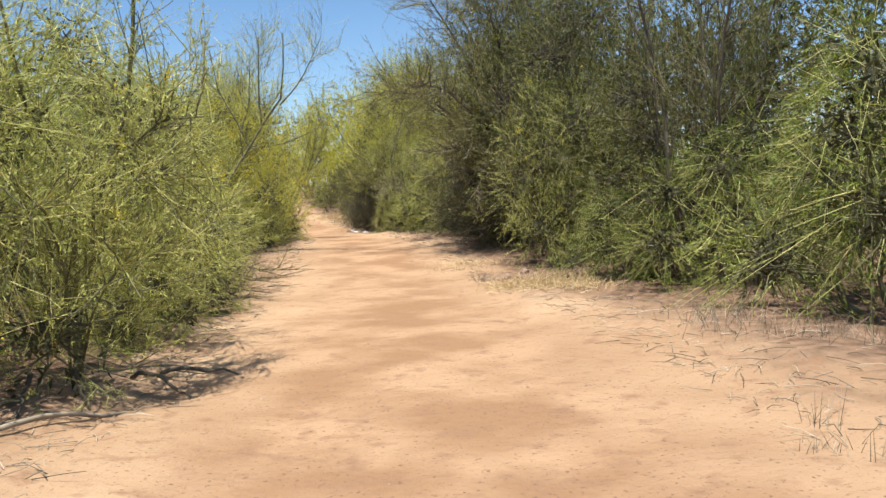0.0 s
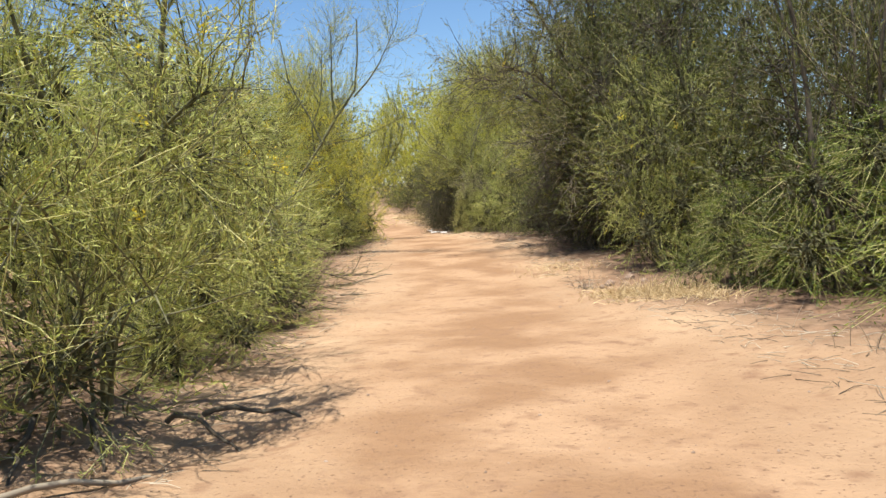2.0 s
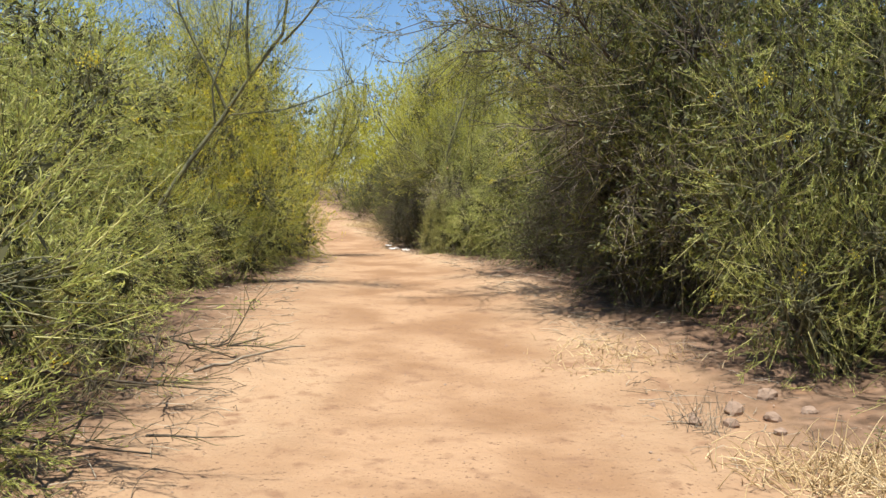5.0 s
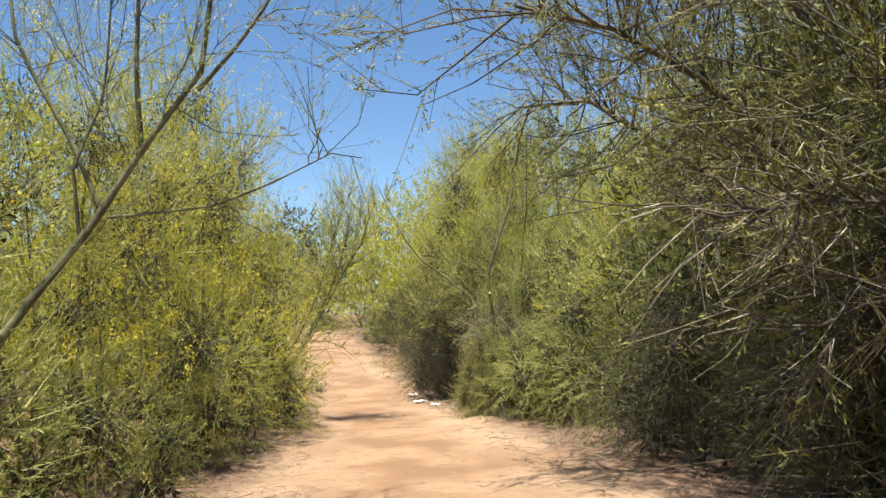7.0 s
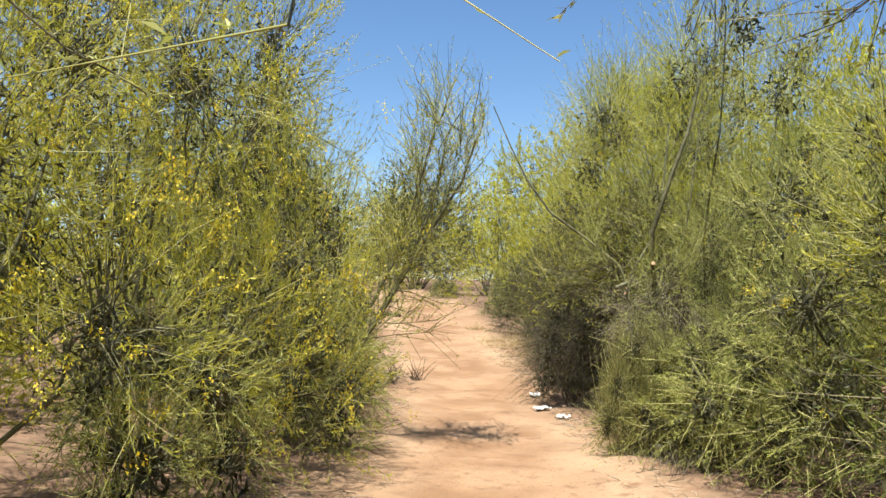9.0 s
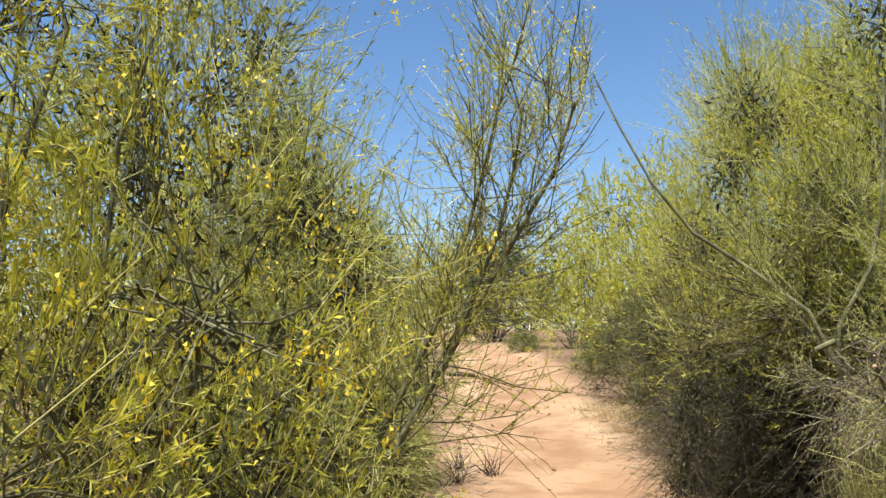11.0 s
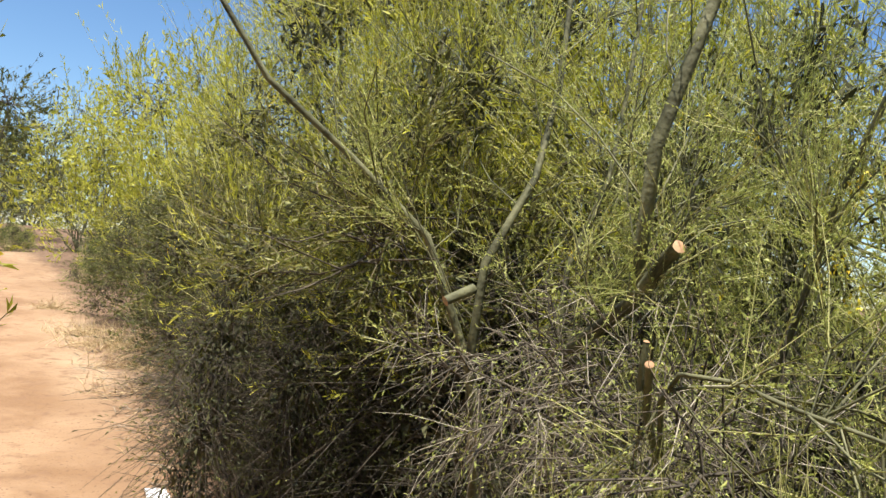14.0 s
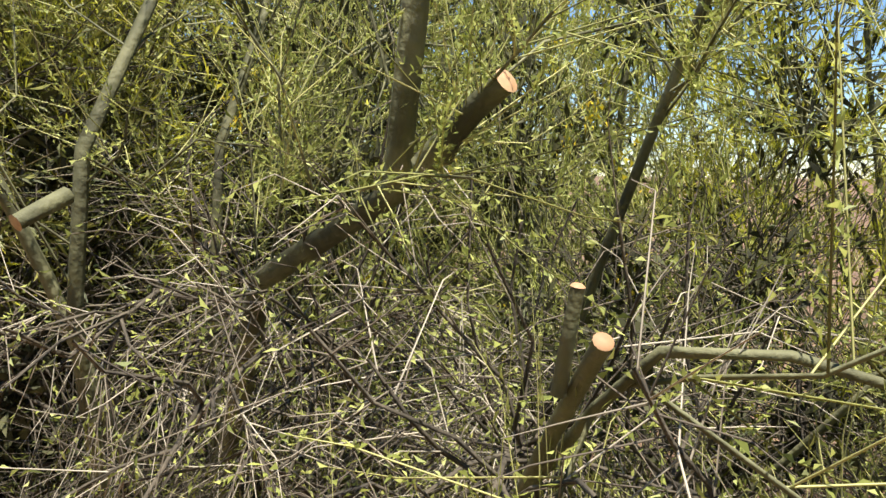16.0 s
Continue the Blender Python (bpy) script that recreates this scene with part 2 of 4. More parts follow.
def plant(name, seed, limbs, reach, tilt, branches, twigs, leaves, leaf, leaf_mat, bark, twig_mat, limb_r, bend=0.25,
          twig_len=(0.25, 0.65), up=0.22, low=0.15, blossoms=0, twig_r=0.0032, curve=0.08, branch_len=(0.5, 1.2), droop=0.0, fine=False, limb_lines=None, branch_r=0.009, clear=False,
          spray=(15, 68), needle=(8, 58), clump=0.7, least=0.0):
    """A shrubby tree: limbs from the ground, branches, twigs, and leaf blades along the twigs. Its radius and height are kept on it."""
    rng = np.random.default_rng(seed)
    thing = new(name)
    az = np.arange(limbs) * 2.399 + rng.uniform(-0.3, 0.3, limbs)
    el = np.radians(tilt[0] + (tilt[1] - tilt[0]) * (np.arange(limbs) + rng.uniform(0, 1, limbs)) / limbs)
    way = np.stack([np.cos(az) * np.cos(el), np.sin(az) * np.cos(el), np.sin(el)], 1)
    ln = rng.uniform(reach[0], reach[1], (limbs, 1, 1))
    t = np.linspace(0, 1, 9)[None, :, None]
    start = np.stack([np.cos(az) * 0.12, np.sin(az) * 0.12, np.full(limbs, -0.06)], 1)
    wig = np.cumsum(rng.normal(0, 0.026, (limbs, 9, 3)), axis=1) * ln
    wig[:, 0] = 0
    main = start[:, None] + way[:, None] * t * ln + np.array([0, 0, 1.0]) * bend * t * t * ln * np.cos(el)[:, None, None] + wig
    main[:, :, 2] = np.maximum(main[:, :, 2], np.linspace(-0.06, 0.15, 9))
    if limb_lines:
        main = np.array([resample(line, 9) for line, *_ in limb_lines])
        for i, (line, thick, thin, cut) in enumerate(limb_lines):
            limb = part("limb", mesh_of("limb", *tubes(main[i:i + 1], thick, thin, 8, rng), bark, True), thing)
            if cut:
                face = part("cut_face", disc(main[i, -1], main[i, -1] - main[i, -2], thin * 1.05), limb, "pale orange sawn wood face")
    for i in range(0 if limb_lines else limbs):
        r = limb_r * rng.uniform(0.55, 1.15)
        part("limb", mesh_of("limb", *tubes(main[i:i + 1], r, r * 0.25, 7, rng), bark, True), thing)
    bearing = main[[not cut for *_, cut in limb_lines]] if limb_lines else main
    br = sprout(bearing, branches, low, branch_len, (30, 80), up, curve, 4, rng, 0.07)
    br[:, :, 2] = np.maximum(br[:, :, 2], 0.04)
    tw = sprout(br, twigs, 0.25, twig_len, spray, up * 0.6 - droop, curve - droop, 4, rng, 0.07, clump=clump)
    tw[:, :, 2] = np.maximum(tw[:, :, 2], 0.02)
    if least:
        tw = tw[tw[:, -1, 2] > least]
    if clear:
        br, tw = br[off_lane(br)], tw[off_lane(tw)]
    tagged(part("branchwork", mesh_of("branchwork", *tubes(br, branch_r, 0.003, 3, rng), bark, True), thing), kind="stuff")
    tagged(part("twig_spray", mesh_of("twig_spray", *tubes(tw[:, [0, 2, 3]] if fine else tw[:, [0, 3]], twig_r, twig_r * 0.4, 3, rng), twig_mat), thing), kind="stuff")
    if leaves:
        lf = sprout(tw, leaves, 0.05, (leaf[0] * 0.5, leaf[0] * 1.4), needle, 0.05 - droop * 0.6, 0.0, 2, rng, 0.0, clump=clump * 0.5)
        d = lf[:, 1] - lf[:, 0]
        ll = np.linalg.norm(d, axis=1)
        tagged(part("crown", mesh_of("crown", *blades(lf[:, 0], unit(d), ll, leaf[1] * rng.uniform(0.6, 1.3, leaves), rng), leaf_mat), thing), kind="stuff")
    if blossoms:
        top = tw[tw[:, -1, 2] > 0.4]
        c = top[rng.integers(0, len(top), blossoms // 16), -1]
        at = np.repeat(c, 16, axis=0) + rng.normal(0, 0.03, (len(c) * 16, 3))
        w = unit(rng.normal(size=at.shape))
        tagged(part("blossom", mesh_of("blossom", *blades(at, w, np.full(len(at), 0.019), np.full(len(at), 0.016), rng), BLOSSOM), thing,
                    "clusters of small yellow flowers"), kind="stuff")
    ends = tw[:, -1]
    return thing, float(np.percentile(np.hypot(ends[:, 0], ends[:, 1]), 95)), float(np.percentile(ends[:, 2], 98))


def bush(name, seed, R, H, lobes, sprays, needles, leaf, leaf_mat, bark, twig_mat, limb_r, length=0.34, up=0.35, bend=0.1, twig_r=0.003,
         blossoms=0, inner=100, wisps=0.1, angle=(8, 50), low=0.10, fine=False, inner_scale=1.0):
    """A rounded thicket: limbs from the ground to a dome of lobes, each lobe covered in sprays of fine leaves over dark
    blades coloured as inner shade.
    """
    rng = np.random.default_rng(seed)
    thing = new(name)
    h = (np.arange(lobes) + rng.uniform(0, 1, lobes)) / lobes
    az = np.arange(lobes) * 2.399 + rng.uniform(-0.4, 0.4, lobes)
    far = R * (0.66 * np.sqrt(1 - h * h) + 0.05) * rng.uniform(0.6, 1.05, lobes)
    mid = np.stack([np.cos(az) * far, np.sin(az) * far, H * (low + 0.72 * h)], 1)
    size = R * rng.uniform(0.26, 0.46, lobes) * (1 - 0.25 * h)
    t = np.linspace(0, 1, 7)[None, :, None]
    root = np.stack([np.cos(az) * 0.14, np.sin(az) * 0.14, np.full(lobes, -0.12)], 1)
    main = root[:, None] + (mid - root)[:, None] * t + np.array([0, 0, 0.22 * R]) * (t * (1 - t)) * (mid[:, 2:3, None] < 0.6 * H)
    main[:, 1:-1] += rng.normal(0, 0.035 * R, (lobes, 5, 3))
    for i in range(lobes):
        r = limb_r * rng.uniform(0.55, 1.1)
        part("limb", mesh_of("limb", *tubes(main[i:i + 1], r, r * 0.3, 6, rng), bark, True), thing)
    # sprays on the outside of the lobes
    k = rng.choice(lobes, sprays * 2, p=size ** 2 / (size ** 2).sum())
    way = unit(rng.normal(size=(sprays * 2, 3)) + np.array([0, 0, 0.15]))
    at = mid[k] + way * (size[k] * rng.uniform(0.45, 0.9, sprays * 2))[:, None]
    buried = ((np.linalg.norm(at[:, None] - mid[None], axis=2) < size * 0.55) & (np.arange(lobes) != k[:, None])).any(axis=1)
    good = np.flatnonzero(~buried & (at[:, 2] > 0.02))[:sprays]
    k, way, at = k[good], way[good], at[good]
    go = unit(way * 0.9 + np.array([0, 0, up]) + rng.normal(0, 0.32, way.shape))
    ln = length * rng.uniform(0.5, 1.4, (len(at), 1, 1)) * np.where(rng.random((len(at), 1, 1)) < wisps, 1.9, 1.0)
    t = np.linspace(0, 1, 4)[None, :, None]
    line = at[:, None] + go[:, None] * t * ln + np.array([0, 0, bend]) * t * t * ln
    wig = np.cumsum(rng.normal(0, 0.05, line.shape), axis=1) * ln
    wig[:, 0] = 0
    line = line + wig
    line[:, :, 2] = np.maximum(line[:, :, 2], 0.03)
    tagged(part("twig_spray", mesh_of("twig_spray", *tubes(line[:, [0, 2, 3]] if fine else line[:, [0, 3]], twig_r, twig_r * 0.4, 3, rng), twig_mat), thing), kind="stuff")
    bough = np.stack([mid[k[::4]] + rng.normal(0, 0.08, at[::4].shape), (mid[k[::4]] + at[::4]) / 2 + rng.normal(0, 0.04, at[::4].shape), at[::4]], 1)
    bough[:, :, 2] = np.maximum(bough[:, :, 2], 0.03)
    tagged(part("branchwork", mesh_of("branchwork", *tubes(bough, twig_r * 2.6, twig_r, 3, rng), bark, True), thing), kind="stuff")
    lf = sprout(line, needles, 0.05, (leaf[0] * 0.5, leaf[0] * 1.4), angle, 0.04, 0.0, 2, rng, 0.0, clump=0.3)
    d = lf[:, 1] - lf[:, 0]
    tagged(part("crown", mesh_of("crown", *blades(lf[:, 0], unit(d), np.linalg.norm(d, axis=1), leaf[1] * rng.uniform(0.6, 1.3, needles), rng), leaf_mat), thing), kind="stuff")
    # dark blades inside the lobes: the crown's shade put into their colour
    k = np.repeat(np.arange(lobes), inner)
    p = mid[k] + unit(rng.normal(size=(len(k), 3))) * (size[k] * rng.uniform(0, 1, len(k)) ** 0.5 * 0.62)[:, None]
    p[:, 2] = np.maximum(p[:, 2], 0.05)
    tagged(part("inner_foliage", mesh_of("inner_foliage", *blades(p, unit(rng.normal(size=p.shape)), inner_scale * rng.uniform(0.06, 0.15, len(p)), np.full(len(p), inner_scale * 0.035), rng), LEAF_SHADE), thing,
                "dark leaf blades that stand in for shade inside the crown"), kind="stuff")
    if blossoms:
        tips = line[line[:, -1, 2] > 0.3]
        c = tips[rng.integers(0, len(tips), blossoms // 16), -1]
        at = np.repeat(c, 16, axis=0) + rng.normal(0, 0.03, (len(c) * 16, 3))
        tagged(part("blossom", mesh_of("blossom", *blades(at, unit(rng.normal(size=at.shape)), np.full(len(at), 0.019), np.full(len(at), 0.016), rng), BLOSSOM), thing,
                    "clusters of small yellow flowers"), kind="stuff")
    ends = line[:, -1]
    return thing, float(np.percentile(np.hypot(ends[:, 0], ends[:, 1]), 95)), float(np.percentile(ends[:, 2], 98))


# ---- ground ----
TRAIL_Y = [-60, 0, 8, 15, 22, 30, 36, 40, 47, 54, 66, 90]
TRAIL_X = [-0.4, -0.4, -0.5, -0.9, -1.5, -2.9, -4.4, -5.3, -7.0, -9.2, -14.0, -25.0]
SIDE_Y = [-60, 0, 6, 8, 10, 12.5, 18, 24, 30, 36, 42, 60, 90]
HALF = [2.6, 2.6, 2.1, 2.2, 2.1, 1.75, 1.7, 1.35, 1.2, 1.4, 1.5, 1.6, 1.6]


def smooth(a, b, v):
    t = np.clip((v - a) / (b - a), 0, 1)
    return t * t * (3 - 2 * t)


def lie(x, y):
    """Height of the ground without its small bumps."""
    rise = np.clip(y - 30, 0, 45)
    z = np.interp(y, [-20, 2, 5, 8, 10, 13, 17, 24, 28, 34], [0, 0, -0.06, -0.12, -0.18, -0.18, -0.02, 0.0, -0.1, -0.1])
    z = z + 0.045 * rise * smooth(28, 34, y)
    z = z + 0.10 * smooth(46.2, 46.9, y) * smooth(60, 50, y)
    z = z - 0.16 * np.exp(-(((x + 2.35) / 0.45) ** 2 + ((y - 6.6) / 0.6) ** 2))
    return z


def ground():
    xs = np.concatenate([[-3000, -600, -150, -60, -30], np.arange(-16, 9.01, 0.15), [25, 60, 150, 600, 3000]])
    ys = np.concatenate([[-3000, -600, -150, -50, -20], np.arange(-4, 50, 0.15), np.arange(50, 80, 1.0), [100, 200, 700, 3000]])
    X, Y = np.meshgrid(xs, ys)
    D = np.abs(X - np.interp(Y, TRAIL_Y, TRAIL_X))
    H = np.interp(Y, SIDE_Y, HALF)
    e = smooth(0.3, 1.1, D / H)
    N = np.zeros((4, *X.shape))
    for r in range(len(ys)):
        for c in range(5, len(xs) - 5):
            x, y = X[r, c], Y[r, c]
            if -5 < y < 50:
                N[0, r, c] = noise.noise((x * 0.7, y * 0.7, 1))
                N[1, r, c] = noise.noise((x * 2.2, y * 2.2, 4))
                N[2, r, c] = noise.noise((x * 5.5, y * 5.5, 9))
    Z = lie(X, Y) + 0.10 * e * N[0] + (0.012 + 0.03 * e) * N[1] + (0.008 + 0.022 * e) * N[2] + 0.05 * e
    i = np.arange(X.size).reshape(X.shape)
    q = np.stack([i[:-1, :-1], i[:-1, 1:], i[1:, 1:], i[1:, :-1]], -1).reshape(-1, 4)
    me = mesh_of("ground", np.stack([X, Y, Z], -1).reshape(-1, 3), q, SAND, True)
    tro = me.attributes.new("trodden", "FLOAT", "POINT")
    tro.data.foreach_set("value", np.clip(smooth(0.75, 0.3, D / H + 0.18 * N[1]), 0, 1).ravel().astype(np.float32))
    lit = me.attributes.new("litter", "FLOAT", "POINT")
    lit.data.foreach_set("value", np.clip(smooth(0.85, 1.35, D / H + 0.22 * N[1] + 0.1 * N[2]), 0, 1).ravel().astype(np.float32))
    ob = new("ground", me)
    tagged(ob, "pale orange sandy desert ground with a trodden trail", "ground", kind="structure")
    keep = dict(xs=xs, ys=ys, Z=Z)
    return keep


LAND = ground()


def ground_z(x, y):
    c = int(np.argmin(np.abs(LAND["xs"] - x)))
    r = int(np.argmin(np.abs(LAND["ys"] - y)))
    return float(LAND["Z"][r, c])


# ---- trees ----
PALE = bush("palo_verde_tree", 11, 2.0, 3.4, 17, 2200, 38000, (0.050, 0.0082), LEAF_PALE, GREEN_BARK, TWIG, 0.03, blossoms=160, inner=130)
PALE_B = bush("palo_verde_tree", 12, 2.0, 3.3, 16, 2200, 38000, (0.050, 0.0082), LEAF_PALE, GREEN_BARK, TWIG, 0.028, up=0.15, bend=-0.15, blossoms=900, inner=130)
GREEN = bush("mesquite_tree", 21, 2.2, 4.2, 20, 1900, 32000, (0.062, 0.0145), LEAF_GREEN, BARK, DARK_TWIG, 0.042, 0.36, up=0.1, bend=-0.12, angle=(15, 65), inner=140)
GREEN_B = bush("mesquite_tree", 22, 2.2, 4.6, 20, 1900, 32000, (0.062, 0.0145), LEAF_GREEN, BARK, DARK_TWIG, 0.042, 0.36, up=0.3, bend=0.0, angle=(15, 65), inner=140)
LUSH = bush("desert_bush", 23, 1.6, 2.4, 15, 1900, 30000, (0.050, 0.0102), LEAF_LUSH, GREEN_BARK, TWIG, 0.022, 0.34, up=-0.05, bend=-0.3, inner=130)
GOLD = bush("palo_verde_tree", 31, 2.0, 3.6, 17, 2600, 56000, (0.048, 0.0065), LEAF_YELLOW, GREEN_BARK, TWIG, 0.03, 0.32, up=0.3, bend=0.05, blossoms=11000, wisps=0.08, twig_r=0.0022, fine=True, inner=420, inner_scale=0.5)
GOLD_B = bush("palo_verde_tree", 32, 2.0, 4.6, 18, 2300, 34000, (0.068, 0.0098), LEAF_YELLOW, GREEN_BARK, TWIG, 0.03, 0.42, up=0.6, bend=0.15, blossoms=800, wisps=0.2, low=0.24, inner=130)
TALL = plant("mesquite_tree", 42, 6, (3.2, 4.6), (58, 82), 150, 1200, 12000, (0.075, 0.013), LEAF_GREEN, BARK, DARK_TWIG, 0.055, low=0.3)
DEADWOOD = bush("dead_bush", 51, 1.3, 2.0, 12, 1500, 6000, (0.045, 0.009), LEAF_GREEN, BARK, BARK, 0.022, 0.40, up=-0.1, bend=-0.3, twig_r=0.0028, inner=200, inner_scale=0.8)
SKIRT = bush("desert_bush", 52, 0.95, 1.25, 9, 800, 13000, (0.038, 0.0075), LEAF_PALE, GREEN_BARK, TWIG, 0.014, 0.26, up=0.0, bend=-0.15, inner=80, blossoms=120)
FRONT = bush("desert_bush", 53, 0.9, 1.25, 9, 800, 13000, (0.046, 0.008), LEAF_PALE, GREEN_BARK, TWIG, 0.014, 0.28, up=0.0, bend=-0.2, inner=80)
TANGLE = bush("desert_bush", 54, 0.7, 1.25, 8, 1300, 15000, (0.020, 0.0085), LEAF_OLIVE, GREEN_BARK, TWIG, 0.012, 0.30, up=0.15, bend=-0.1, twig_r=0.0024, inner=240, inner_scale=0.4, fine=True, angle=(20, 80))
FAR = bush("palo_verde_tree", 61, 2.4, 4.8, 15, 620, 8600, (0.14, 0.034), LEAF_YELLOW, GREEN_BARK, TWIG, 0.03, 0.5, up=0.4, twig_r=0.005, inner=60)
FAR_B = bush("mesquite_tree", 62, 2.4, 4.8, 15, 620, 8600, (0.14, 0.040), LEAF_GREEN, BARK, DARK_TWIG, 0.03, 0.5, up=0.2, twig_r=0.005, inner=60)

WORDS = {
    PALE[0]: "pale green palo verde tree with wispy twigs beside the trail",
    PALE_B[0]: "pale green palo verde tree with drooping twigs and few yellow flowers",
    GREEN[0]: "dense dark green mesquite tree with dark bark beside the trail",
    GREEN_B[0]: "dense olive green mesquite tree with fine feathery leaves",
    LUSH[0]: "low lush green bush with sprays drooping to the sand",
    GOLD[0]: "yellow green palo verde tree in blossom with yellow flower clusters",
    GOLD_B[0]: "yellow green palo verde tree with upright wispy twigs",
    TALL[0]: "tall thin mesquite tree with dark forked trunk and sparse leaves",
    DEADWOOD[0]: "dark half dead bush with tangled brown twigs in shade",
    SKIRT[0]: "low yellow green bush with fine twigs on the sand",
    TANGLE[0]: "tangled bush of pale green twigs with tiny leaves",
    FRONT[0]: "low green bush with fine arching sprays at the trail edge",
    FAR[0]: "distant yellow green palo verde tree at the trail's far bend",
    FAR_B[0]: "distant dark green mesquite tree behind the trail bushes",
}
